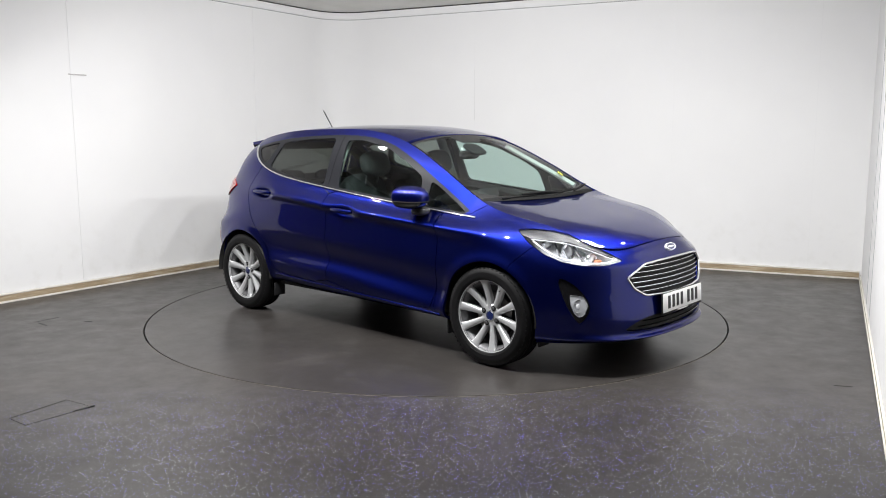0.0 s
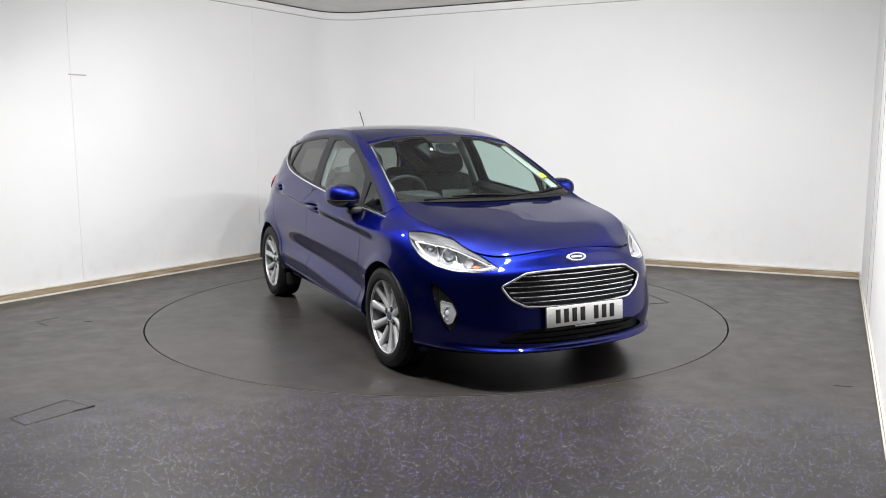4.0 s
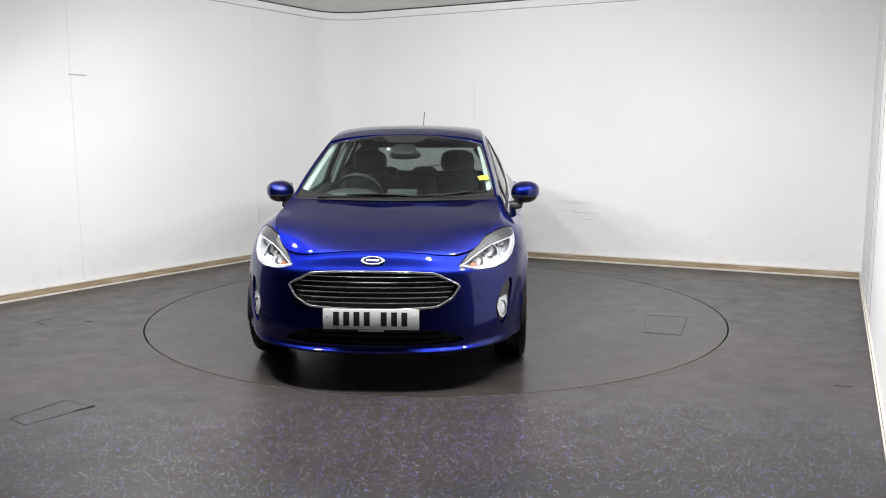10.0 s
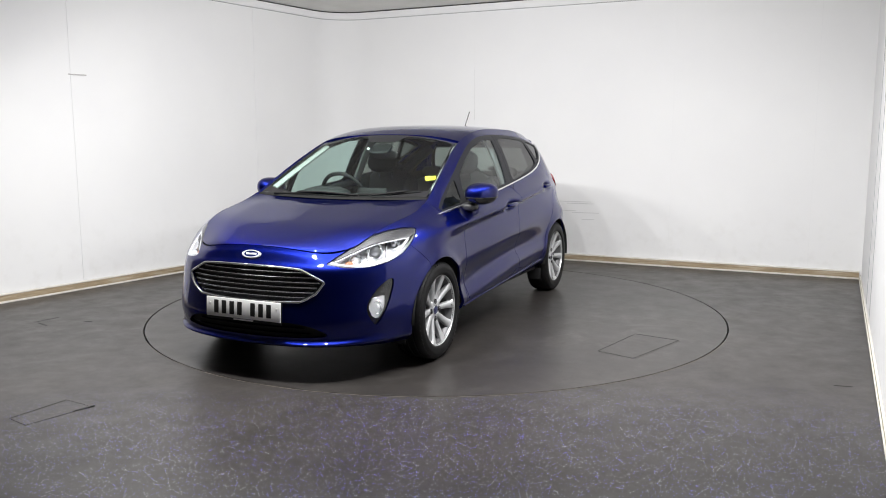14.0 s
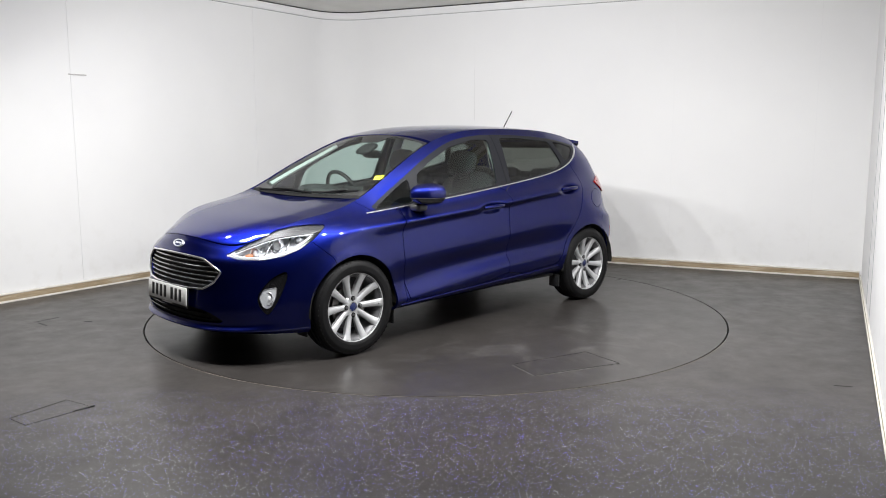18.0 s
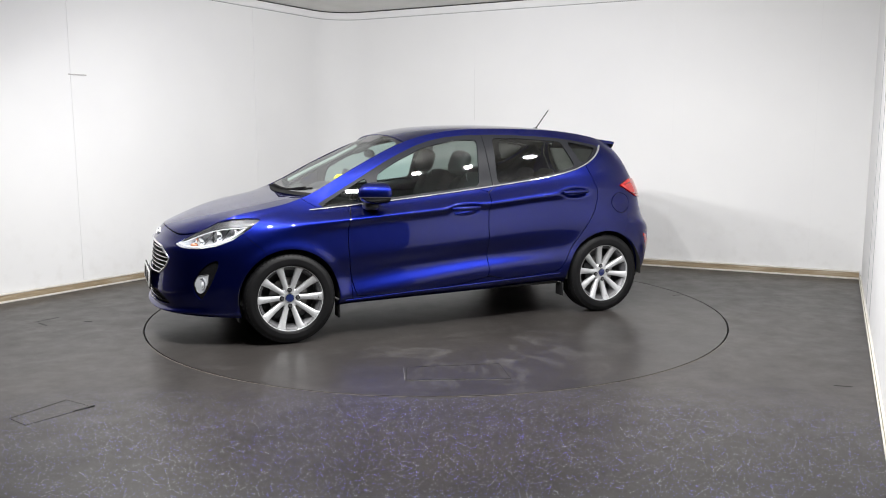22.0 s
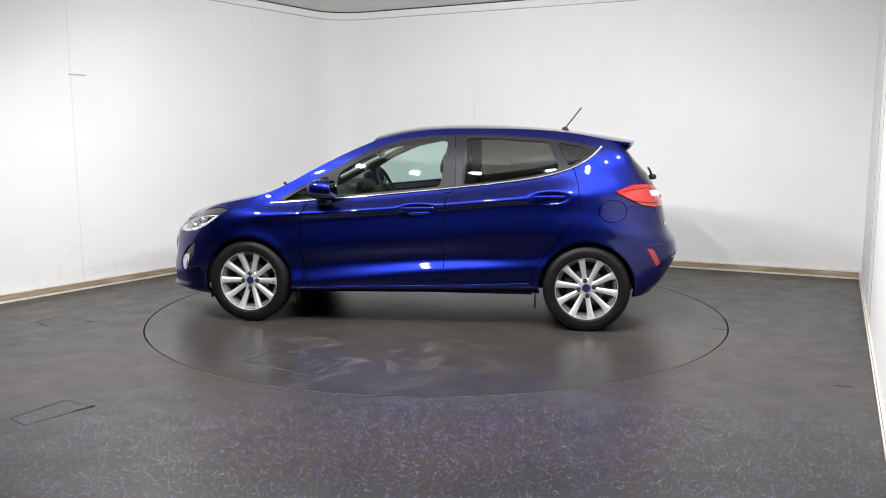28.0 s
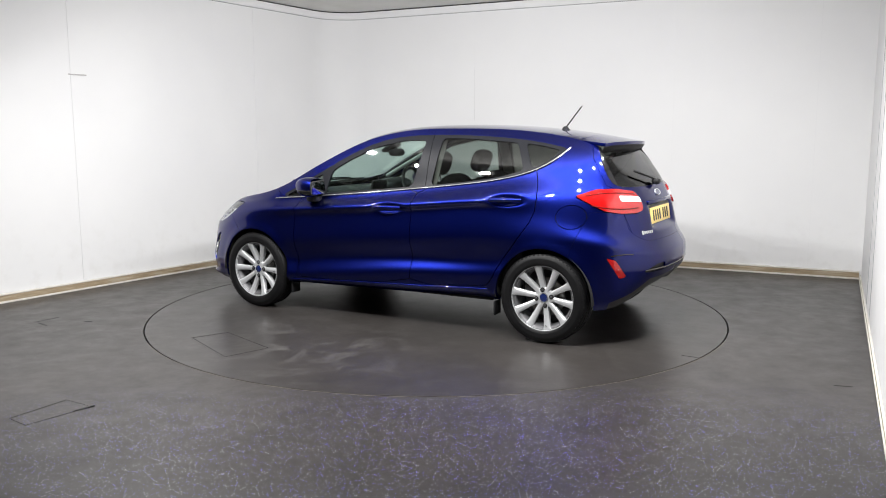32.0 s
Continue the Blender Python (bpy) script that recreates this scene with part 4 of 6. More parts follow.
def build_panels(car):
    k = whole_skin()
    for ax in (AXLE, -AXLE):
        r = np.hypot(k.Q[:, 2] - ax, k.Q[:, 1] - WHEEL_R) - ARCH_R
        r = np.where(k.V[:, 1] > 0.45, r, 1.0)
        _, k = k.cut(r)
    out = {}
    # dark shell just inside the skin, open at the windows
    shell = k.moved(-0.020)
    _, shell = shell.cut(poly_distance(xz(shell), DLO) - 0.012)
    glass_zone = (shell.Q[:, 1] > 1.05) & (shell.Q[:, 2] < -1.45)
    _, shell = shell.cut(np.where(glass_zone, -1.0, np.where(poly_distance(sz(shell), unrolled(HEADLAMP)) < 0.01, -1.0, 1.0)))
    part("inner_shell", shell.both().mesh("inner_shell", 0), UNDER, car, "black inner shell")
    # windows
    dlo, k = k.cut(poly_distance(xz(k), chaikin(DLO, 1)))
    frame_k = dlo
    for nm, poly, mt, lab in (("quarter_glass", QUARTER_F, PRIVACY, "dark front quarter glass"), ("side_window", WINDOW_F, CLEAR, "clear green-tinted door glass"),
                              ("rear_side_window", WINDOW_R, PRIVACY, "dark privacy glass"), ("rear_quarter_glass", QUARTER_R, PRIVACY_DARK, "dark privacy glass")):
        pane, frame_k = frame_k.cut(poly_distance(xz(frame_k), rounded(poly, 0.035)))
        mirror_part(nm, evened(pane).moved(-0.006), mt, car, lab, 0.004)
    # B-pillar joint
    a, b = frame_k.cut(xz(frame_k)[:, 0] + 0.292 - 0.14 * (xz(frame_k)[:, 1] - 1.2) * 0.3, 0.0025)
    mirror_part("window_frame", a, FRAME_GREY, car, "satin black window surround", 0.016)
    mirror_part("window_frame", b, FRAME_GREY, car, "satin black window surround", 0.016)
    # lamps and openings
    lamp, k = k.cut(poly_distance(sz(k), rounded(unrolled(HEADLAMP), 0.02)), 0.002)
    fog, k = k.cut(poly_distance(sz(k), chaikin(unrolled(FOG), 2)), 0.001)

    def centred(points):
        q = unrolled(points)
        return np.concatenate([q, (q * (-1, 1))[::-1][1:-1]])
    grille, k = k.cut(poly_distance(sz(k), rounded(centred(GRILLE), 0.02)))
    intake, k = k.cut(poly_distance(sz(k), chaikin(centred(INTAKE), 1)))
    tail, k = k.cut(poly_distance(sz(k), rounded(unrolled(TAIL), 0.025)), 0.002)
    refl, k = k.cut(poly_distance(sz(k), unrolled(REFLECTOR)), 0.001)
    out.update(lamp=lamp, fog=fog, grille=grille, intake=intake, tail=tail, refl=refl)
    # doors
    door_f, k = k.cut(poly_distance(xz(k), chaikin(DOOR_F, 1)), 0.003)
    door_r, k = k.cut(poly_distance(xz(k), chaikin(DOOR_R, 1)), 0.003)
    out["door_f"] = mirror_part("front_door", door_f, PAINT, car, "blue metallic door")
    out["door_r"] = mirror_part("rear_door", door_r, PAINT, car, "blue metallic door")
    # front bumper
    lo = unrolled(BUMPER_LINE)
    cut_s = lo[1, 0]
    front_poly = np.array([(-1.0, 0.0), (cut_s + 0.1, 0.0), (cut_s + 0.02, .60), (lo[1, 0], .645), (lo[0, 0], .745), (to_s(1.62, .80), .76), (to_s(1.7, .69), .81), (to_s(1.86, .54), .765), (to_s(1.93, .47), .80), (-1.0, .80)])
    bump, k = k.cut(poly_distance(sz(k), front_poly), 0.0015)
    part("front_bumper", bump.both().mesh("front_bumper"), PAINT, car, "blue metallic bumper")
    # front wing
    wing, k = k.cut(poly_distance(sz(k), [(-1, 0), (to_s(.82, .86), 0), (to_s(.82, .86), .90), (to_s(1.03, .86), .905), (to_s(1.12, .86), .96), (to_s(1.15, .86), 1.2), (-1, 1.2)]), 0.0018)
    mirror_part("front_wing", wing, PAINT, car, "blue metallic wing")
    # rear bumper, tailgate with its glass
    rb = np.array([(to_s(-1.40, .85), 0.0), (to_s(-1.42, .85), .60), (to_s(-1.47, .84), .72), (to_s(-1.56, .81), .887), (to_s(-1.785, .66), .890), (to_s(-1.81, .63), .78), (to_s(-1.83, .60), .745), (to_s(-1.88, .5), .70), (to_s(-1.91, .42), .685), (S_MAX + 1, .685), (S_MAX + 1, 0)])
    rear, k = k.cut(poly_distance(sz(k), rb), 0.0009)
    lower, rear = rear.cut(poly_distance(sz(rear), [(to_s(-1.66, .78), 0), (to_s(-1.70, .76), .30), (to_s(-1.83, .62), .36), (to_s(-1.89, .47), .44), (S_MAX + 1, .45), (S_MAX + 1, 0)]), 0.001)
    vent, rear = rear.cut(poly_distance(sz(rear), rounded(unrolled(BUMPER_VENT), 0.015)))
    mirror_part("bumper_vent", vent.moved(-0.012), PLASTIC, car, "black vent in the rear bumper", 0.02)
    part("rear_bumper", rear.both().mesh("rear_bumper"), PAINT, car, "blue metallic bumper")
    part("lower_valance", lower.both().moved(-0.004).mesh("lower_valance"), SATIN_BLACK, car, "black lower valance")
    gate_poly = np.array([(to_s(-1.86, .56), .60), (to_s(-1.83, .62), .78), (to_s(-1.79, .67), .90), (to_s(-1.77, .69), 1.03), (to_s(-1.69, .765), 1.06), (to_s(-1.57, .815), 1.24), (to_s(-1.55, .82), 1.5), (S_MAX + 1, 1.5), (S_MAX + 1, .60)])
    gate, k = k.cut(poly_distance(sz(k), gate_poly), 0.002)
    rear_glass = np.array([(to_s(-1.80, .66), 1.048), (to_s(-1.88, .50), 1.040), (S_MAX + 1, 1.035), (S_MAX + 1, 1.6), (to_s(-1.60, .80), 1.6), (to_s(-1.64, .79), 1.24), (to_s(-1.73, .74), 1.09)])
    pane, gate = gate.cut(poly_distance(sz(gate), chaikin(rear_glass, 1)), 0.001)
    side_fin, pane = pane.cut(poly_distance(sz(pane), [(to_s(-1.4, .84), .9), (to_s(-1.80, .66), .9), (to_s(-1.795, .665), 1.06), (to_s(-1.70, .755), 1.30), (to_s(-1.4, .84), 1.4)]), 0.001)
    part("rear_window", pane.both().moved(-0.004).mesh("rear_window", 0.004), PRIVACY, car, "dark privacy rear glass")
    mirror_part("window_fin", side_fin, GLOSS_BLACK, car, "gloss black fin beside the rear glass")
    out["gate"] = part("tailgate", gate.both().mesh("tailgate"), PAINT, car, "blue metallic tailgate")
    # fuel flap on the left only
    flap_f = np.hypot((xz(k)[:, 0] + 1.42) / 1.0, (xz(k)[:, 1] - 0.855) / 0.78) - 0.098
    flap, left = k.cut(flap_f, 0.0028)
    part("fuel_flap", flap.moved(0.001).mesh("fuel_flap"), PAINT, car, "round blue fuel flap")
    part("side_frame", left.mesh("side_frame"), PAINT, car, "blue metallic body side with roof rail")
    part("side_frame", k.other().mesh("side_frame"), PAINT, car, "blue metallic body side with roof rail")
    # chrome strip under the windows
    for side in (1, -1):
        bm = tube_skin(chaikin(BELT, 2, False), 0.0085, 0.85, 8, False, 0.003)
        if side < 0:
            bmesh.ops.scale(bm, vec=(1, -1, 1), verts=bm.verts)
        part("chrome_strip", bm, CHROME, car, "chrome strip under the windows")
    return out


def edge_curve(s0, s1, n):
    """The top rim of the side skin between two outline lengths."""
    q = np.linspace(s0, s1, n)
    i = q / S_MAX * (NU - 1)
    return np.stack([np.interp(i, np.arange(NU), SIDE_P[-1, :, c]) for c in range(3)], 1)


def normals_of(P):
    gu, gv = np.gradient(P, axis=1), np.gradient(P, axis=0)
    N = np.cross(gu, gv)
    N /= np.linalg.norm(N, axis=2)[:, :, None] + 1e-12
    return N * np.where(N[:, :, 2] < 0, -1, 1)[:, :, None]


S_HOOD_CORNER = to_s(1.955, .575)
S_HOOD_END = to_s(1.075, .86)
HOOD_X = [1.968, 1.85, 1.70, 1.50, 1.30, 1.12]
HOOD_Z = [.765, .804, .849, .893, .934, .968]


def build_hood(car):
    n_side, n_front = 90, 40
    side = edge_curve(S_HOOD_CORNER, S_HOOD_END, n_side)
    front = edge_curve(0, S_HOOD_CORNER, n_front)
    t = np.linspace(0, 1, n_side)
    cx = pchip([0, .2, .4, .62, .82, 1], HOOD_X, t)
    cz = cubic(HOOD_X[::-1], HOOD_Z[::-1], cx[::-1])[::-1]
    w = np.linspace(0, 1, 48)
    fy = front[:, 1] / front[-1, 1]
    P = np.zeros((n_side, len(w), 3))
    for i in range(n_side):
        e = side[i]
        y = e[1] * w
        fx = np.interp(w, fy, front[:, 0])
        fz = np.interp(w, fy, front[:, 2])
        shape_x = w ** 2
        gx = cx[i] + (e[0] - cx[i]) * shape_x
        crown = w ** (3.0 + 0.9 * min(1.0, t[i] * 1.4))
        gz = cz[i] + (e[2] - cz[i]) * crown
        # soft ridge that runs from the lamp to the windscreen pillar
        r = 0.66 + 0.10 * t[i]
        lift = np.where(w < r, np.exp(-((w - r) / 0.28) ** 2), np.maximum(0, 1 - (w - r) / (0.97 - r)))
        gz = gz + 0.006 * math.sin(math.pi * min(1, 0.12 + t[i] * 0.9)) ** 0.6 * lift
        b = max(0.0, 1 - t[i] / 0.16) ** 2
        P[i, :, 0] = gx * (1 - b) + fx * b
        P[i, :, 1] = y
        P[i, :, 2] = gz * (1 - b) + fz * b
    P = np.concatenate([(P * (1, -1, 1))[:, :0:-1], P], 1)
    P[:, 1:-1] = soften(P[:, :, :], 0.9, axis=1)[:, 1:-1]
    P[1:-1] = soften(P, 1.6, axis=0)[1:-1]
    N = normals_of(P)
    k = grid_skin(P, N, P)
    # keep a shut line all round
    edge = np.concatenate([front, side, (side * (1, -1, 1))[::-1], (front * (1, -1, 1))[::-1]])
    inside, _ = k.cut(poly_distance(k.V[:, :2], edge[:, :2]) + 0.003 + 0.002 * np.clip((k.V[:, 0] - 1.80) / 0.06, 0, 1))
    bonnet = part("bonnet", inside.mesh("bonnet", 0.02), PAINT, car, "blue metallic bonnet")
    return bonnet


def build_windscreen(car):
    n, m = 60, 61
    s0, s1 = to_s(1.04, .86), to_s(0.345, .86)
    rim = edge_curve(s0, s1, n)
    rim[:, 1] -= 0.022
    rim[:, 2] -= 0.004
    t = np.linspace(0, 1, n)
    cx = 1.105 + (0.352 - 1.105) * t
    cz = pchip([0, .25, .5, .75, 1], [.937, 1.048, 1.161, 1.276, 1.389], t)
    w = np.linspace(-1, 1, m)
    P = np.zeros((n, m, 3))
    for i in range(n):
        a = np.abs(w)
        P[i, :, 0] = cx[i] + (rim[i, 0] - cx[i]) * a ** 2.3
        P[i, :, 1] = rim[i, 1] * w
        P[i, :, 2] = cz[i] + (rim[i, 2] - cz[i]) * a ** 2.3
    N = normals_of(P)
    k = grid_skin(P, N, np.stack([np.broadcast_to(w, (n, m)) * rim[:, 1][:, None], np.broadcast_to(t[:, None], (n, m)), P[:, :, 0]], 2))
    q = np.stack([k.Q[:, 0], k.Q[:, 1] * 0.8], 1)
    clear = [(-.643, .085), (-.3, .072), (.3, .072), (.643, .085), (.540, .772), (.15, .783), (.12, .705), (-.12, .705), (-.15, .783), (-.540, .772)]
    pane, border = k.cut(poly_distance(q, rounded(clear, 0.05)))
    screen = part("windscreen", pane.mesh("windscreen", 0.005), SCREEN, car, "clear laminated windscreen")
    part("screen_border", border.moved(0.0005).mesh("screen_border", 0.006), GLOSS_BLACK, screen, "black printed border")
    return screen


ROOF_X = [.352, .24, .10, -.14, -.49, -.84, -1.12, -1.41, -1.612]
ROOF_Z = [1.394, 1.421, 1.446, 1.464, 1.467, 1.451, 1.422, 1.380, 1.344]


def build_roof(car):
    n, m = 110, 61
    s0, s1 = to_s(0.335, .86), to_s(-1.44, .84)
    rim = edge_curve(s0, s1, n - 14)
    last = rim[-1]
    tip = np.array([-1.546, 0.485, 1.330])
    ext = np.stack([last + (tip - last) * u for u in np.linspace(0, 1, 15)[1:]])
    rim = np.concatenate([rim, ext])
    t = np.linspace(0, 1, n)
    cx = np.interp(rim[:, 0], [rim[-1, 0], rim[0, 0]], [-1.612, .352])
    cz = cubic(ROOF_X[::-1], ROOF_Z[::-1], cx[::-1])[::-1]
    w = np.linspace(-1, 1, m)
    P = np.zeros((n, m, 3))
    for i in range(n):
        a = np.abs(w)
        P[i, :, 0] = cx[i] + (rim[i, 0] - cx[i]) * a ** 2.2
        P[i, :, 1] = rim[i, 1] * w
        P[i, :, 2] = cz[i] + (rim[i, 2] + 0.001 - cz[i]) * (0.72 * a ** 2.2 + 0.28 * a ** 7)
    k = grid_skin(P, normals_of(P), P)
    gate, top = k.cut(k.V[:, 0] + 1.375 + 0.02 * np.abs(k.V[:, 1]) ** 2, 0.002)
    part("roof_panel", top.mesh("roof_panel", 0.02), PAINT, car, "blue metallic roof")
    spoiler = part("spoiler", gate.mesh("spoiler", 0.022), PAINT, car, "blue roof spoiler over the rear glass")
    # underside of the spoiler
    ys = np.linspace(-1, 1, 41)
    rows = []
    for u in np.linspace(0, 1, 6):
        row = []
        for v in ys:
            y = 0.488 * v
            xe = -1.607 + (0.065) * abs(v) ** 2.2
            ze = 1.326 - 0.012 * abs(v) ** 3
            xg, zg = -1.545 + 0.05 * v * v, 1.268
            row.append((xe + (xg - xe) * u, y, ze + (zg - ze) * u - 0.012 * math.sin(math.pi * u)))
        rows.append(row)
    V = [p for r in rows for p in r]
    F = []
    for j in range(5):
        for i in range(40):
            a = j * 41 + i
            F.append((a, a + 1, a + 42, a + 41))
    part("spoiler_underside", mesh_of("spoiler_underside", V, F), PLASTIC, spoiler, "black underside of the spoiler")
    # headlining
    inner = Skin(k.V - k.N * 0.03, -k.N, k.Q, [f[::-1] for f in k.F])
    inner, _ = inner.cut(-(inner.V[:, 0] + 1.40))
    part("headlining", inner.mesh("headlining", 0), LINER, car, "pale fabric headlining")


CAR_OFFSET = Vector((0.0802, -0.1932, 0.0))
CAR_ANGLE, CAR_RATE = -41.787, -5.2473


def build_car():
    car = root("hatchback_car")
    tagged(car, "blue metallic five-door hatchback with silver ten-spoke wheels", "car")
    skins = build_panels(car)
    build_hood(car)
    build_windscreen(car)
    build_roof(car)
    return car, skins


CAR, SKINS = build_car()


# ---------------------------------------------------------------- the car: wheels
def spoke(angle):
    """One tapered spoke, wider and prouder towards the rim."""
    bm = bmesh.new()
    rows = []
    for r, half, y, drop in ((0.040, 0.0165, 0.052, 0.030), (0.075, 0.0165, 0.053, 0.034), (0.13, 0.0185, 0.062, 0.034), (0.182, 0.0220, 0.074, 0.028), (0.203, 0.0265, 0.079, 0.022), (0.215, 0.034, 0.081, 0.018)):
        ch = 0.0065
        rows.append([bm.verts.new((x, yy, r)) for x, yy in ((-half, y - drop), (-half, y - ch), (-half + ch, y), (0.0, y + 0.0015), (half - ch, y), (half, y - ch), (half, y - drop))])
    for p, q in zip(rows, rows[1:]):
        for i in range(6):
            bm.faces.new((p[i], p[i + 1], q[i + 1], q[i]))
        bm.faces.new((p[6], p[0], q[0], q[6]))
    bm.faces.new(rows[0][::-1])
    bm.faces.new(rows[-1])
    bmesh.ops.recalc_face_normals(bm, faces=bm.faces)
    bmesh.ops.rotate(bm, cent=(0, 0, 0), matrix=Matrix.Rotation(angle, 3, "Y"), verts=bm.verts)
    return shade(bm, 40)


def tyre_mesh():
    prof = [(0.200, -0.086), (0.216, -0.094), (0.245, -0.0985), (0.272, -0.0975), (0.292, -0.090), (0.303, -0.078), (0.3065, -0.068)]
    for y0 in (-0.045, 0.0, 0.045):
        prof += [(0.308, y0 - 0.008), (0.302, y0 - 0.005), (0.302, y0 + 0.005), (0.308, y0 + 0.008)]
    prof += [(0.3065, 0.068), (0.303, 0.078), (0.297, 0.086), (0.2955, 0.0865), (0.292, 0.090), (0.272, 0.0975), (0.268, 0.0990), (0.262, 0.0988), (0.245, 0.0985), (0.236, 0.0975), (0.2345, 0.0960), (0.228, 0.0945), (0.221, 0.088), (0.214, 0.080)]
    tyre = lathe(prof, 96)
    # shoulder blocks
    blocks = []
    for i in range(60):
        w = 2 * math.pi * i / 60
        for side in (1, -1):
            b = box((0.010, 0.022, 0.006), (0, side * 0.081, 0.2935), 0.0)
            bmesh.ops.rotate(b, cent=(0, 0, 0), matrix=Matrix.Rotation(w + (0.03 if side > 0 else 0), 3, "Y"), verts=b.verts)
            blocks.append(b)
    return merged(tyre, *blocks)


def build_wheel(car):
    """A wheel with its outer face towards +y, at the origin."""
    w = part("wheel", lathe([(0.060, -0.09), (0.20, -0.09), (0.196, -0.075), (0.188, 0.0), (0.190, 0.04), (0.200, 0.066), (0.2105, 0.076)], 72), ALLOY_DARK, car)
    part("tyre", tyre_mesh(), TYRE, w, "black rubber tyre")
    rim = part("rim", merged(lathe([(0.2130, 0.060), (0.2145, 0.079), (0.2180, 0.087), (0.2235, 0.0885), (0.2265, 0.085), (0.2240, 0.078), (0.214, 0.074)], 96)), ALLOY, w, "silver alloy rim")
    for i in range(10):
        part("spoke", spoke(2 * math.pi * i / 10), ALLOY, w)
    part("hub", lathe([(0.0, 0.046), (0.030, 0.046), (0.033, 0.054), (0.062, 0.051), (0.070, 0.044), (0.070, 0.018)], 48), ALLOY, w)
    part("centre_cap", lathe([(0.0, 0.0585), (0.020, 0.0580), (0.0265, 0.0565), (0.028, 0.050)], 40), BADGE_BLUE, w, "dark blue centre cap")
    part("cap_ring", lathe([(0.0265, 0.0560), (0.0282, 0.0585), (0.0300, 0.0560), (0.0300, 0.050)], 40), CHROME, w)
    for i in range(4):
        a = math.pi / 2 * i
        x, z = 0.054 * math.cos(a), 0.054 * math.sin(a)
        part("bolt", merged(lathe([(0.0, 0.0625), (0.0078, 0.0625), (0.0092, 0.060), (0.0092, 0.050)], 6, "Y", (x, 0, z))), BOLT, w)
        # black disc round the bolt in place of a shaded recess
        part("bolt_recess_shade", lathe([(0.0, 0.0565), (0.0150, 0.0565), (0.0160, 0.0545), (0.0160, 0.048)], 20, "Y", (x, 0, z)), UNDER, w)
    part("brake_disc", lathe([(0.06, 0.030), (0.075, 0.030), (0.080, 0.008), (0.131, 0.008), (0.131, -0.012), (0.08, -0.012)], 48), STEEL, w, "worn steel brake disc")
    part("caliper", box((0.07, 0.05, 0.16), (0.105, 0.008, 0.03), 0.012), PLASTIC, w, "dark brake caliper")
    part("valve", tube([(0.0, 0.070, -0.196), (0.004, 0.086, -0.186)], 0.003, 8), PLASTIC, w)
    return w


def build_wheels(car):
    first = build_wheel(car)
    places = [(AXLE, 0.755, 0, 90), (-AXLE, 0.738, 0, 10), (AXLE, -0.755, 180, 152), (-AXLE, -0.738, 180, 9)]
    for i, (x, y, turn, roll) in enumerate(places):
        m = pose(x, y, WHEEL_R, 0, 0, turn) @ pose(0, 0, 0, 0, roll, 0)
        if i == 0:
            first.matrix_basis = m
        else:
            copy_thing(first, m)
    # wheel housings
    for ax in (AXLE, -AXLE):
        for side in (1, -1):
            bm = bmesh.new()
            rows = []
            r = ARCH_R + 0.006
            for j, y in enumerate((0.836, 0.80, 0.70, 0.60, 0.50)):
                rows.append([bm.verts.new((ax + r * math.cos(a), side * y, WHEEL_R + r * math.sin(a))) for a in (radians(-4 + 188 * i / 40) for i in range(41))])
            for p, q in zip(rows, rows[1:]):
                for i in range(40):
                    bm.faces.new((p[i], p[i + 1], q[i + 1], q[i]))
            bm.faces.new(rows[-1])
            part("wheel_housing", shade(bm, 60), UNDER, car, "black wheel-arch liner")
    # mud flaps behind the wheels
    for x, y0, h in ((0.905, 0.775, 0.12), (-0.885, 0.775, 0.10), (1.575, 0.74, 0.08)):
        for side in (1, -1):
            part("arch_flap", box((0.012, 0.10, h), (x, side * (y0 - 0.02), 0.20), 0.004), PLASTIC, car, "black rubber flap")


# ---------------------------------------------------------------- the car: underside and cabin
def build_underside(car):
    half = [(1.98, .30), (1.90, .52), (1.66, .66), (1.62, .49), (.875, .49), (.86, .76), (-.86, .76), (-.875, .49), (-1.56, .49), (-1.62, .40), (-1.66, .2)]
    outline = [(x, -y) for x, y in half[::-1]] + half
    part("floor_pan", prism(outline, 0.245, 0.29), UNDER, car, "black underbody")
    part("exhaust_box", blob((0.16, 0.20, 0.06), (-1.52, -0.20, 0.345)), UNDER, car, "dark silencer under the boot")
    part("front_subframe", box((0.5, 0.9, 0.08), (1.3, 0, 0.21), 0.02), UNDER, car)
    part("rear_beam", box((0.12, 1.0, 0.10), (-1.22, 0, 0.24), 0.02), UNDER, car)


def build_seat(car, y):
    seat = part("front_seat", blob((0.25, 0.245, 0.085), (0.05, 0, 0.50), 3.2, Matrix.Rotation(radians(-8), 3, "Y").to_4x4()), FABRIC, car, "charcoal fabric seat", pose(0, y, 0))
    lean = Matrix.Rotation(radians(-18), 3, "Y").to_4x4()
    part("backrest", blob((0.075, 0.235, 0.31), (-0.27, 0, 0.80), 3.4, lean), FABRIC, seat, "charcoal fabric backrest")
    for s in (1, -1):
        part("bolster", blob((0.085, 0.055, 0.27), (-0.235, s * 0.215, 0.79), 2.8, lean), FABRIC_SIDE, seat, "black side bolster")
    part("headrest", blob((0.055, 0.135, 0.095), (-0.345 + 0.14, 0, 1.175), 2.9, lean), FABRIC, seat, "charcoal headrest")
    for s in (1, -1):
        part("headrest_post", tube([(-0.225, s * 0.06, 1.13), (-0.25, s * 0.06, 1.03)], 0.006, 8), CHROME, seat)
    return seat


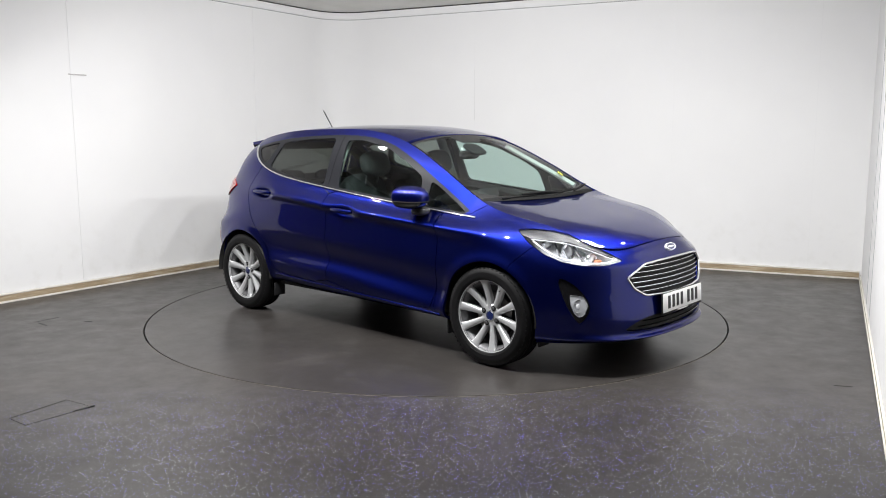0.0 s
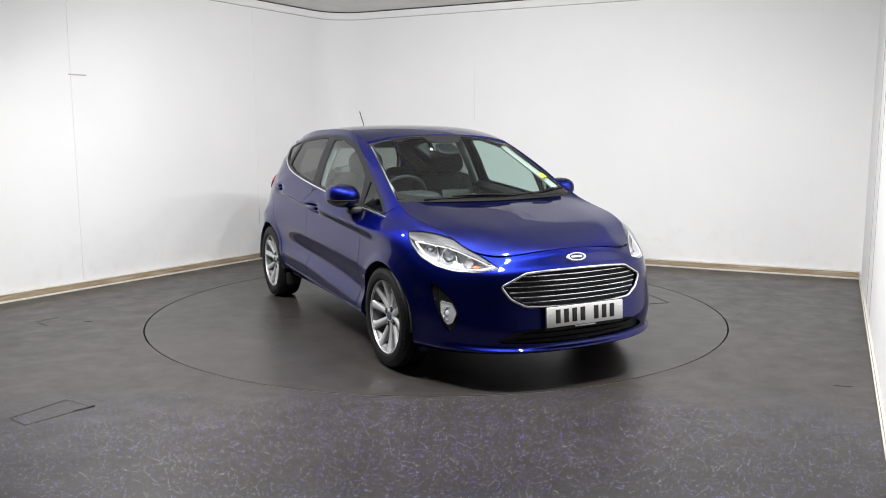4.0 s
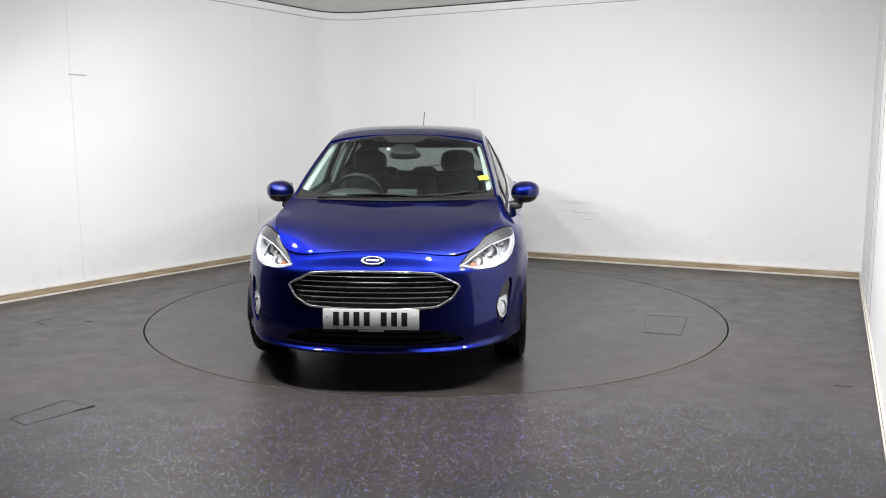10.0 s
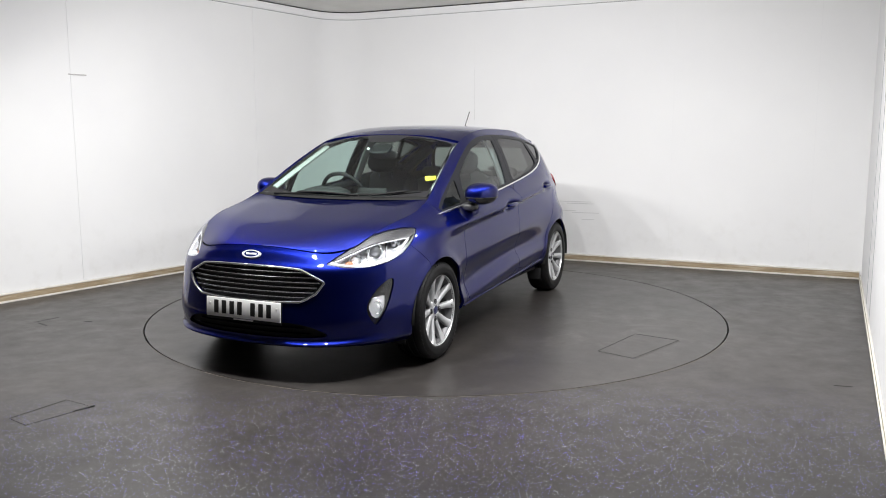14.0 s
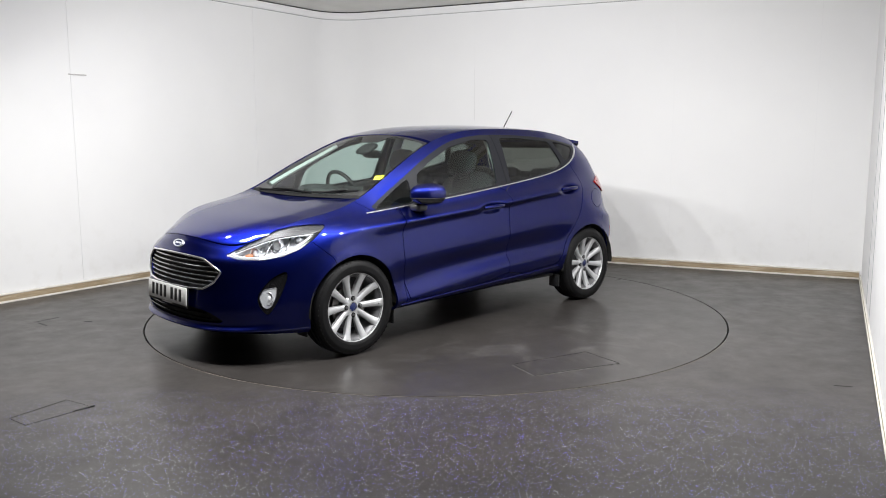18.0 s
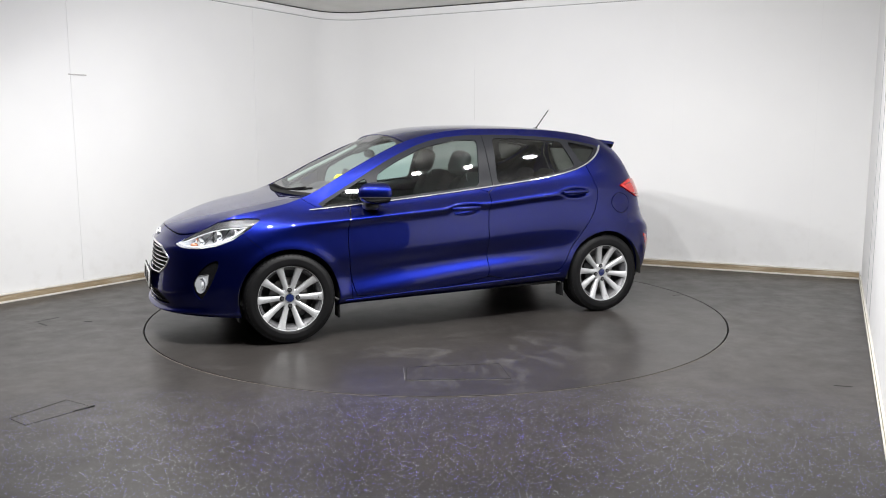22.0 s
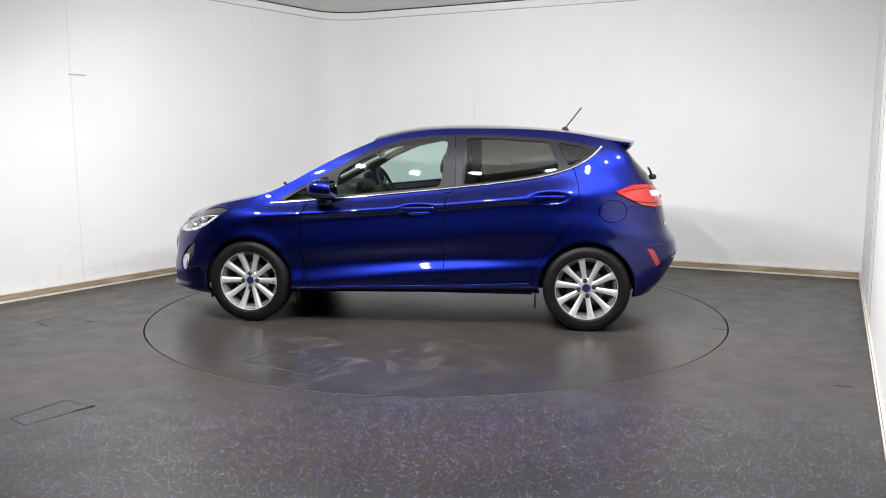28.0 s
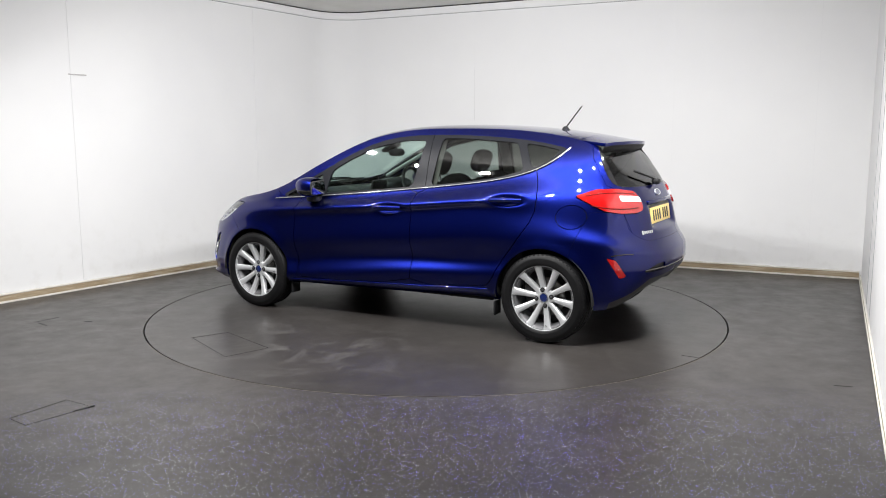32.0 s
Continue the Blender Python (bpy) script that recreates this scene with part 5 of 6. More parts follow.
def build_cabin(car):
    for y in (0.355, -0.355):
        build_seat(car, y)
    lean = Matrix.Rotation(radians(-20), 3, "Y").to_4x4()
    bench = part("rear_seat", blob((0.26, 0.60, 0.09), (-0.80, 0, 0.50), 3.6), FABRIC, car, "charcoal fabric rear bench")
    part("backrest", blob((0.08, 0.60, 0.27), (-1.10, 0, 0.76), 3.8, lean), FABRIC, bench, "charcoal rear backrest")
    for y in (0.36, 0.0, -0.36):
        part("headrest", blob((0.045, 0.115, 0.055), (-1.185, y, 1.045), 2.8, lean), FABRIC, bench, "charcoal rear headrest")
    # dashboard
    prof = [(1.10, 0.93), (0.95, 0.955), (0.76, 0.945), (0.64, 0.915), (0.58, 0.86), (0.57, 0.76), (0.64, 0.62), (0.75, 0.45), (1.10, 0.45)]
    bm = bmesh.new()
    rows = []
    for k in range(15):
        v = -1 + 2 * k / 14
        rows.append([bm.verts.new((x + 0.03 * (1 - v * v) * (1 if x < 0.8 else 0) - 0.10 * v * v * (1 if x > 1.0 else 0.3), 0.66 * v, z - 0.012 * v * v)) for x, z in prof])
    for p, q in zip(rows, rows[1:]):
        for i in range(len(prof)):
            j = (i + 1) % len(prof)
            bm.faces.new((p[i], p[j], q[j], q[i]))
    bm.faces.new(rows[0])
    bm.faces.new(rows[-1][::-1])
    dash = part("dashboard", shade(bm, 30), DASH, car, "dark grey moulded dashboard")
    part("instrument_hood", blob((0.12, 0.19, 0.06), (0.67, -0.355, 0.955), 2.6), DASH, dash)
    part("screen", box((0.022, 0.22, 0.13), (0.60, 0.0, 0.945), 0.008, 2, Matrix.Rotation(radians(-12), 3, "Y").to_4x4()), PLASTIC, dash, "black touchscreen")
    part("screen_trim", box((0.012, 0.235, 0.012), (0.598, 0.0, 0.895), 0.004), SILVER_TRIM, dash)
    for y in (-0.58, -0.13, 0.13, 0.58):
        part("air_vent", lathe([(0.0, 0.0), (0.036, 0.0), (0.042, 0.012), (0.046, 0.0)], 24, "X", (0.585, y, 0.86)), GLOSS_BLACK, dash)
    # steering wheel, on the right
    sw = part("steering_wheel", tube([(0.185 * math.cos(a) * 0.0, 0.183 * math.cos(a), 0.183 * math.sin(a)) for a in (2 * math.pi * i / 40 for i in range(40))], 0.0155, 10, True),
              PLASTIC, car, "black leather steering wheel", pose(0.43, -0.345, 0.935, 0, 24, 0))
    part("wheel_boss", blob((0.035, 0.065, 0.055), (0.02, 0, -0.01), 2.6), PLASTIC, sw)
    for a in (0.15, math.pi - 0.15, -math.pi / 2):
        part("wheel_arm", tube([(0.015, 0.05 * math.cos(a), 0.05 * math.sin(a)), (0.0, 0.178 * math.cos(a), 0.178 * math.sin(a))], 0.014, 8, False, None, 0.5), SILVER_TRIM if a < 0 else PLASTIC, sw)
    part("column", tube([(0.02, 0, -0.02), (0.28, 0, -0.10)], 0.04, 12), PLASTIC, sw)
    # mirror and camera housing at the windscreen
    part("rear_view_mirror", blob((0.018, 0.115, 0.032), (0.412, 0.0, 1.245), 3.0, Matrix.Rotation(radians(10), 3, "Y").to_4x4()), PLASTIC, car, "black rear-view mirror")
    part("rain_sensor", lathe([(0.0, 0.003), (0.009, 0.002), (0.011, 0.0)], 20, "X"), LAMP_WHITE, car, "small pale round sensor behind the windscreen", pose(0.448, -0.118, 1.288, 0, -30, 0))
    part("mirror_stem", tube([(0.42, 0, 1.265), (0.45, 0, 1.300)], 0.012, 8), PLASTIC, car)
    part("camera_housing", blob((0.075, 0.085, 0.018), (0.466, 0, 1.286), 3.0, Matrix.Rotation(radians(28), 3, "Y").to_4x4()), PLASTIC, car, "black sensor housing behind the windscreen")
    # pillar trims seen through the glass
    for s in (1, -1):
        pts = []
        for x, z in ((0.94, 1.00), (0.75, 1.095), (0.55, 1.19), (0.36, 1.285)):
            p, n = side_xz(x, z)
            pts.append((p[0] - 0.02, s * (p[1] - 0.055), p[2] + 0.012))
        part("pillar_trim", tube(pts, 0.026, 8, False, None, 0.7), PILLAR_TRIM, car, "pale grey pillar trim")
        pts = []
        for x, z in ((-0.30, 0.70), (-0.31, 1.0), (-0.32, 1.2), (-0.32, 1.37)):
            p, n = side_xz(x, z)
            pts.append((p[0], s * (p[1] - 0.075), p[2]))
        part("centre_pillar_trim", tube(pts, 0.045, 8, False, None, 0.6), PILLAR_TRIM, car, "pale grey centre pillar trim")
        pts = []
        for x, z in ((-1.12, 1.0), (-1.30, 1.15), (-1.40, 1.26)):
            p, n = side_xz(x, z)
            pts.append((p[0], s * (p[1] - 0.09), p[2]))
        part("rear_pillar_trim", tube(pts, 0.07, 8, False, None, 0.6), DASH, car, "dark rear pillar trim")
        # belt line trim on the doors
        pts = []
        for x in np.linspace(0.80, -1.05, 16):
            z = float(np.interp(x, [-1.07, -.87, -.60, -.20, .30, .70, 1.085], [1.127, 1.080, 1.043, 1.0, .95, .914, .886]))
            p, n = side_xz(x, z - 0.03)
            pts.append((p[0], s * (p[1] - 0.065), p[2]))
        part("door_top_trim", tube(pts, 0.05, 8, False, None, 0.7), DASH, car, "dark door trim below the glass")
        part("door_card", box((1.9, 0.03, 0.55), (-0.12, s * 0.735, 0.62), 0.01), DASH, car, "dark door lining")
    part("bulkhead", box((0.03, 1.30, 0.55), (0.98, 0, 0.62), 0.01), UNDER, car)
    part("parcel_shelf", box((0.42, 1.05, 0.02), (-1.42, 0, 0.965), 0.006), DASH, car, "dark parcel shelf")
    part("boot_wall", box((0.02, 1.2, 0.6), (-1.68, 0, 0.66), 0.006), UNDER, car)
    part("centre_console", box((0.75, 0.17, 0.20), (0.25, 0, 0.50), 0.03), DASH, car, "dark centre console")


# ---------------------------------------------------------------- the car: lamps, grille, plates
def front_s(y, z):
    """Outline length of the nose point with that y and height."""
    q = np.linspace(0, 1.2, 121)
    return float(np.interp(abs(y), [side_at(v, z)[0][1] for v in q], q))


def front_at(y, z, proud=0.0):
    p, n = side_at(front_s(y, z), z)
    sg = -1 if y < 0 else 1
    return Vector((p[0] + n[0] * proud, sg * (p[1] + n[1] * proud), p[2] + n[2] * proud)), Vector((n[0], sg * n[1], n[2]))


def skin_line(points, proud):
    """Places over the skin at (outline length, height) points."""
    out = []
    for s, z in points:
        p, n = side_at(abs(s), z)
        q = p + n * proud
        out.append((q[0], q[1] if s >= 0 else -q[1], q[2]))
    return out


def aim(n):
    return Vector(n).to_track_quat("Y", "Z").to_matrix().to_4x4()


def mirrored(bm):
    bmesh.ops.scale(bm, vec=(1, -1, 1), verts=bm.verts)
    bmesh.ops.reverse_faces(bm, faces=bm.faces)
    return bm


def both_sides(name, make, material, parents, label=""):
    """The same part on the left and, mirrored, on the right."""
    obs = []
    for i, parent in enumerate(parents):
        bm = make()
        obs.append(part(name, mirrored(bm) if i else bm, material, parent, label))
    return obs


def rim_walls(skin, depth):
    """The side walls alone of a skin's outline."""
    full = skin.mesh("tmp", depth)
    n = len(skin.F)
    verts = [tuple(v.co) for v in full.vertices]
    faces = [tuple(p.vertices) for p in full.polygons][n:]
    faces = [f for f in faces if max(abs(verts[i][1]) for i in f) > 0.002]
    bpy.data.meshes.remove(full)
    used = sorted({i for f in faces for i in f})
    at = {u: i for i, u in enumerate(used)}
    bm = bmesh.new()
    vs = [bm.verts.new(verts[u]) for u in used]
    for f in faces:
        bm.faces.new([vs[at[i]] for i in f])
    return bm


def build_headlamps(car, skin):
    lens = mirror_part("headlamp", skin.moved(0.001), LENS, car, "clear headlamp with chrome inside", 0.006)
    back = skin.moved(-0.072)
    for ob, k in zip(lens, (back, back.other())):
        part("reflector", k.mesh("reflector", 0), LAMP_CHROME, ob, "satin chrome reflector")
    both_sides("lamp_wall", lambda: rim_walls(skin.moved(-0.006), 0.07), LAMP_CHROME, lens)
    # dark brow along the upper edge, bright guide along the lower one
    q = unrolled(HEADLAMP)
    upper = np.array([q[0] * 0.3 + q[11] * 0.7, q[11], q[10], q[9], q[8], q[7], q[6]])
    under = upper - np.array([(0, 0.006), (0, 0.012), (0, 0.024), (0, 0.036), (0, 0.044), (0, 0.046), (0, 0.016)])
    brow, _ = skin.cut(poly_distance(sz(skin), np.concatenate([upper + (0, 0.01), under[::-1]])))
    for ob, k in zip(lens, (brow, brow.other())):
        part("brow", k.moved(-0.009).mesh("brow", 0.012), LAMP_BROW, ob, "grey satin brow")
    both_sides("upper_guide", lambda: tube(skin_line(chaikin(under[:-1] - (0, 0.004), 2, False), -0.014), 0.0030, 8), LAMP_WHITE, lens, "white upper light guide")
    low = chaikin(np.array([q[0] + (0.035, 0.014), q[1] + (0.0, .017), q[2] + (0, .017), q[3] + (0, .018), q[4] + (-.012, .018), q[5] + (-.025, .012)]), 2, False)
    both_sides("light_guide", lambda: tube(skin_line(low, -0.014), 0.0062, 10, False, None, 0.9), LAMP_WHITE, lens, "white daytime light guide")
    # projector and side reflectors
    for (x, y, z), r, mt in (((1.735, .685, .757), 0.046, "p"), ((1.835, .60, .712), 0.036, "s"), ((1.60, .735, .785), 0.026, "r")):
        p, n = side_at(to_s(x, y), z)
        n = Vector(n)
        ahead = (Vector((1, 0.35, 0.05))).normalized()
        c = Vector(p) - n * 0.045

        def ring(c=c, r=r, ahead=ahead):
            bm = lathe([(r * 0.84, -0.012), (r * 0.90, 0.006), (r * 0.96, 0.009), (r * 1.02, 0.004), (r * 1.04, -0.02)], 32)
            bmesh.ops.transform(bm, matrix=Matrix.Translation(c) @ aim(ahead), verts=bm.verts)
            return bm

        def ball(c=c, r=r, ahead=ahead):
            bm = lathe([(0.0, 0.010), (r * 0.3, 0.008), (r * 0.6, 0.001), (r * 0.88, -0.014)], 32)
            bmesh.ops.transform(bm, matrix=Matrix.Translation(c) @ aim(ahead), verts=bm.verts)
            return bm
        both_sides("lamp_ring", ring, CHROME, lens)
        both_sides("lamp_bowl", ball, LAMP_GREY if mt == "p" else LAMP_CHROME, lens)

    def signal():
        p, n = side_at(to_s(1.87, .575), .700)
        return blob((0.024, 0.022, 0.014), Vector(p) - Vector(n) * 0.05, 2.4)
    both_sides("indicator_bulb", signal, AMBER, lens, "amber indicator")

    def blade(x, y, z0, z1):
        p, n = side_at(to_s(x, y), z0)
        q, m = side_at(to_s(x - 0.05, y + 0.03), z1)
        return tube([tuple(p - n * 0.04), tuple(q - m * 0.04)], 0.006, 6, False, None, 0.5)
    for a in ((1.79, .645, .69, .79), (1.68, .71, .70, .82)):
        both_sides("reflector_rib", lambda a=a: blade(*a), LAMP_DARK, lens)


def build_front(car, sk):
    # grille
    back = part("grille", sk["grille"].both().moved(-0.055).mesh("grille", 0), PLASTIC, car, "black grille with chrome bars")
    bm = rim_walls(sk["grille"], 0.055)
    part("grille_wall", merged(bm, mirrored(rim_walls(sk["grille"], 0.055))), GLOSS_BLACK, back)
    q = unrolled(GRILLE)
    half = rounded(np.concatenate([q, (q * (-1, 1))[::-1][1:-1]]), 0.02)
    part("grille_surround", tube(skin_line(half, 0.001), 0.0080, 10, True, None, 0.9), CHROME, back, "chrome grille surround")

    def width(z):
        return float(np.interp(z, [.460, .468, .510, .577, .600, .645, .657], [.22, .345, .425, .463, .42, .33, .2]))
    for i, z in enumerate((.486, .514, .542, .570, .598, .627)):
        w = width(z) - 0.012
        pts, edge = [], []
        for k in range(25):
            y = -w + 2 * w * k / 24
            p, n = front_at(y, z)
            pts.append(tuple(p - n * 0.024))
            edge.append(tuple(p - n * 0.010 + Vector((0, 0, 0.004))))
        part("grille_bar", tube(pts, 0.0125, 6, False, None, 0.55), PLASTIC, back)
        part("bar_edge", tube(edge, 0.0026, 6), CHROME, back, "chrome bar edge")
    # lower intake
    low = part("lower_intake", sk["intake"].both().moved(-0.05).mesh("lower_intake", 0), PLASTIC, car, "black lower air intake")
    part("intake_wall", merged(rim_walls(sk["intake"], 0.05), mirrored(rim_walls(sk["intake"], 0.05))), SATIN_BLACK, low)
    for z in (.285, .318):
        w = 0.40 if z < .3 else 0.37
        pts = [tuple(p - n * 0.012) for p, n in (front_at(-w + 2 * w * k / 20, z) for k in range(21))]
        part("intake_slat", tube(pts, 0.007, 6, False, None, 0.5), GLOSS_BLACK, low)
    # fog lamps
    bez = mirror_part("fog_surround", sk["fog"].moved(-0.010), GLOSS_BLACK, car, "gloss black fog lamp surround", 0.03)
    lq = unrolled(FOG_LENS)
    lq = lq.mean(axis=0) + (lq - lq.mean(axis=0)) * 0.86
    pane, _ = sk["fog"].cut(poly_distance(sz(sk["fog"]), rounded(lq, 0.012)))
    for ob, k in zip(bez, (pane, pane.other())):
        part("fog_lens", k.moved(-0.002).mesh("fog_lens", 0.008), LENS, ob, "clear fog lamp lens")
        part("fog_reflector", k.moved(-0.005).mesh("fog_reflector", 0), LAMP_CHROME, ob)
    both_sides("fog_ring", lambda: tube(skin_line(rounded(lq, 0.012), -0.004), 0.0026, 8, True), CHROME, bez, "chrome fog lamp edge")
    # dimpled black insert above the lens
    fq, edge, seats = chaikin(unrolled(FOG), 2), rounded(lq, 0.012), []
    for j, z in enumerate(np.arange(.33, .59, .0125)):
        for v in np.arange(fq[:, 0].min(), fq[:, 0].max(), .0145):
            at = np.array([(v + .00725 * (j % 2), z)])
            if poly_distance(at, fq)[0] < -.009 and poly_distance(at, edge)[0] > .010:
                seats.append(side_at(at[0, 0], z))

    def studs():
        out = []
        for p, n in seats:
            bm = lathe([(0.0, 0.002), (0.0025, 0.0015), (0.0052, -0.003)], 6)
            bmesh.ops.transform(bm, matrix=Matrix.Translation(Vector(p) - Vector(n) * 0.0085) @ aim(n), verts=bm.verts)
            out.append(bm)
        return merged(*out)
    for ob in both_sides("dimpled_insert", studs, GLOSS_BLACK, bez):
        tagged(ob, "black dimpled insert", kind="stuff")
    p, n = side_at(to_s(1.795, .70), .425)
    face = (Vector(n) + Vector((0.35, 0.0, 0.0))).normalized()
    c = Vector(p) + Vector(n) * 0.001

    def shaped(profile, squash=0.72, tall=1.35):
        def make():
            bm = lathe(profile, 36)
            bmesh.ops.scale(bm, vec=(squash, 1, tall), verts=bm.verts)
            bmesh.ops.transform(bm, matrix=Matrix.Translation(c) @ aim(face), verts=bm.verts)
            return bm
        return make
    both_sides("fog_bowl", shaped([(0.017, -0.014), (0.024, -0.009), (0.030, -0.003), (0.032, -0.005), (0.032, -0.014)], 0.85, 1.25), CHROME, bez, "chrome bowl round the bulb")
    both_sides("fog_bulb_cap", shaped([(0.0, -0.003), (0.010, -0.004), (0.017, -0.010), (0.018, -0.014)], 0.85, 1.25), LAMP_WHITE, bez, "pale round lens")
    # badge
    p, n = front_at(0.0, .712)
    b = part("front_badge", lathe([(0.0, 0.006), (0.030, 0.006), (0.0335, 0.003)], 48), BADGE_BLUE, car, "oval badge in blue and chrome", Matrix.Translation(p) @ aim(n) @ Matrix.Diagonal((1.62, 1.0, 0.62, 1)))
    part("badge_ring", lathe([(0.0300, 0.0), (0.0310, 0.009), (0.0385, 0.009), (0.041, 0.0)], 48), BADGE_SILVER, b)
    part("badge_bar", box((0.044, 0.003, 0.018), (0, 0.0065, 0), 0.001), BADGE_SILVER, b, "plain chrome bar on the badge")
    # front plate
    plate = part("front_number_plate", box((0.006, 0.520, 0.111), (0, 0, 0), 0.002), PLATE_WHITE, car, "white plate with black bars", pose(2.098, 0.0, .409, 0, -3.5, 0))
    x = -0.188
    for i in range(7):
        part("plate_bar", box((0.002, 0.032, 0.076), (0.0038, x, 0.002), 0.0006), INK, plate)
        x += 0.0555 if i != 3 else 0.092
    for y in (-0.235, 0.235):
        part("plate_screw", lathe([(0.0, 0.005), (0.005, 0.0045), (0.006, 0.002)], 16, "X", (0, y, 0.02)), PLATE_WHITE, plate)
    part("plate_holder", box((0.010, 0.526, 0.13), (-0.008, 0, -0.006), 0.003), PLASTIC, plate)
    part("plate_strip", box((0.0015, 0.14, 0.008), (-0.0025, 0, -0.063), 0.0004), PLATE_WHITE, plate, "tiny pale bar below the plate")
    # bonnet edge, tow-hook cover
    p, n = front_at(-0.56, .47)
    part("tow_eye_cover", lathe([(0.0, 0.001), (0.026, 0.001), (0.027, -0.002)], 28), PAINT, car, "blue tow-eye cover", Matrix.Translation(p) @ aim(n))


def build_rear(car, sk):
    tl = sk["tail"].moved(0.010)
    q = unrolled([(-1.69, .605, .990), (-1.76, .50, .984), (-1.79, .405, .972), (-1.795, .405, .938), (-1.76, .50, .946), (-1.70, .605, .954)])
    white, red = tl.cut(poly_distance(sz(tl), q), 0.0005)
    lamps = mirror_part("tail_lamp", red, RED, car, "red tail lamp", 0.03)
    for ob, k in zip(lamps, (white, white.other())):
        part("reverse_lens", k.mesh("reverse_lens", 0.01), LAMP_WHITE, ob, "white reversing lens")
    line = chaikin(unrolled([(-1.50, .74, .990), (-1.60, .71, 1.008), (-1.70, .60, 1.008), (-1.76, .46, .995)]), 2, False)
    both_sides("lens_rib", lambda: tube(skin_line(line, 0.010), 0.0045, 6), RED_DEEP, lamps)
    line2 = chaikin(unrolled([(-1.55, .745, .930), (-1.64, .70, .912), (-1.74, .62, .905), (-1.775, .47, .908)]), 2, False)
    both_sides("lens_rib", lambda: tube(skin_line(line2, 0.010), 0.0045, 6), RED_DEEP, lamps)
    mirror_part("rear_reflector", sk["refl"].moved(0.002), RED, car, "red bumper reflector", 0.012)
    # plate, handle and badges on the tailgate
    p, n = side_at(S_MAX, .835)
    px = p[0]
    plate = part("rear_number_plate", box((0.006, 0.520, 0.111), (0, 0, 0), 0.002), PLATE_YELLOW, car, "yellow plate with black bars", pose(px - 0.012, 0, .835, 0, 8, 0))
    x = 0.188
    for i in range(7):
        part("plate_bar", box((0.002, 0.030, 0.074), (-0.0038, x, 0.0), 0.0006), INK, plate)
        x -= 0.0555 if i != 3 else 0.092
    part("plate_recess", box((0.012, 0.60, 0.150), (0.010, 0, 0.004), 0.004), SATIN_BLACK, plate)
    part("tailgate_handle", box((0.03, 0.62, 0.030), (side_at(S_MAX, .935)[0][0] + 0.012, 0, .928), 0.008), PAINT, car, "blue handle bar above the plate")
    p, n = side_at(S_MAX, .985)
    b = part("rear_badge", lathe([(0.0, 0.006), (0.030, 0.006), (0.0335, 0.003)], 48), BADGE_BLUE, car, "oval badge in blue and chrome", Matrix.Translation(Vector(p)) @ aim(n) @ Matrix.Diagonal((1.62, 1.0, 0.62, 1)))
    part("badge_ring", lathe([(0.0325, 0.0), (0.0335, 0.008), (0.0375, 0.008), (0.039, 0.0)], 48), BADGE_SILVER, b)
    for i in range(6):
        s = S_MAX - (0.50 - 0.028 * i)
        p, n = side_at(s, .742)
        part("script_bar", box((0.020, 0.003, 0.020 if i else 0.028), (0, 0, 0), 0.001), CHROME, car, "plain chrome bar of the model badge", Matrix.Translation(Vector(p) + Vector(n) * 0.002) @ aim(n))
    # rear wiper
    p0, n0 = side_at(S_MAX, 1.045)
    hub = part("rear_wiper", blob((0.03, 0.035, 0.022), Vector(p0) + Vector(n0) * 0.03), PLASTIC, car, "black rear wiper")
    pts = []
    for k in range(9):
        s = S_MAX - 0.045 * k
        p, n = side_at(s, 1.06 + 0.008 * k)
        pts.append(tuple(p + n * 0.03))
    part("wiper_blade", tube(pts, 0.009, 6, False, None, 0.7), PLASTIC, hub)
    # shade of the bumper's crease, laid on as a thin black line
    crease = chaikin(unrolled([(-1.685, .742, .612), (-1.744, .696, .621), (-1.80, .632, .618)]), 2, False)
    for s in (1, -1):
        bm = tube(skin_line(crease, -0.0015), 0.0045, 6)
        if s < 0:
            bmesh.ops.scale(bm, vec=(1, -1, 1), verts=bm.verts)
        part("crease_shade_line", bm, GLOSS_BLACK, car, "black line for the shade in the crease over the bumper reflector")
    # bumper diffuser lines
    pts = skin_line([(S_MAX - 0.55 + 1.1 * k / 20, .50) if S_MAX - 0.55 + 1.1 * k / 20 <= S_MAX else (-(2 * S_MAX - (S_MAX - 0.55 + 1.1 * k / 20)), .50) for k in range(21)], -0.004)
    part("bumper_groove", tube(pts, 0.008, 6), GLOSS_BLACK, car)


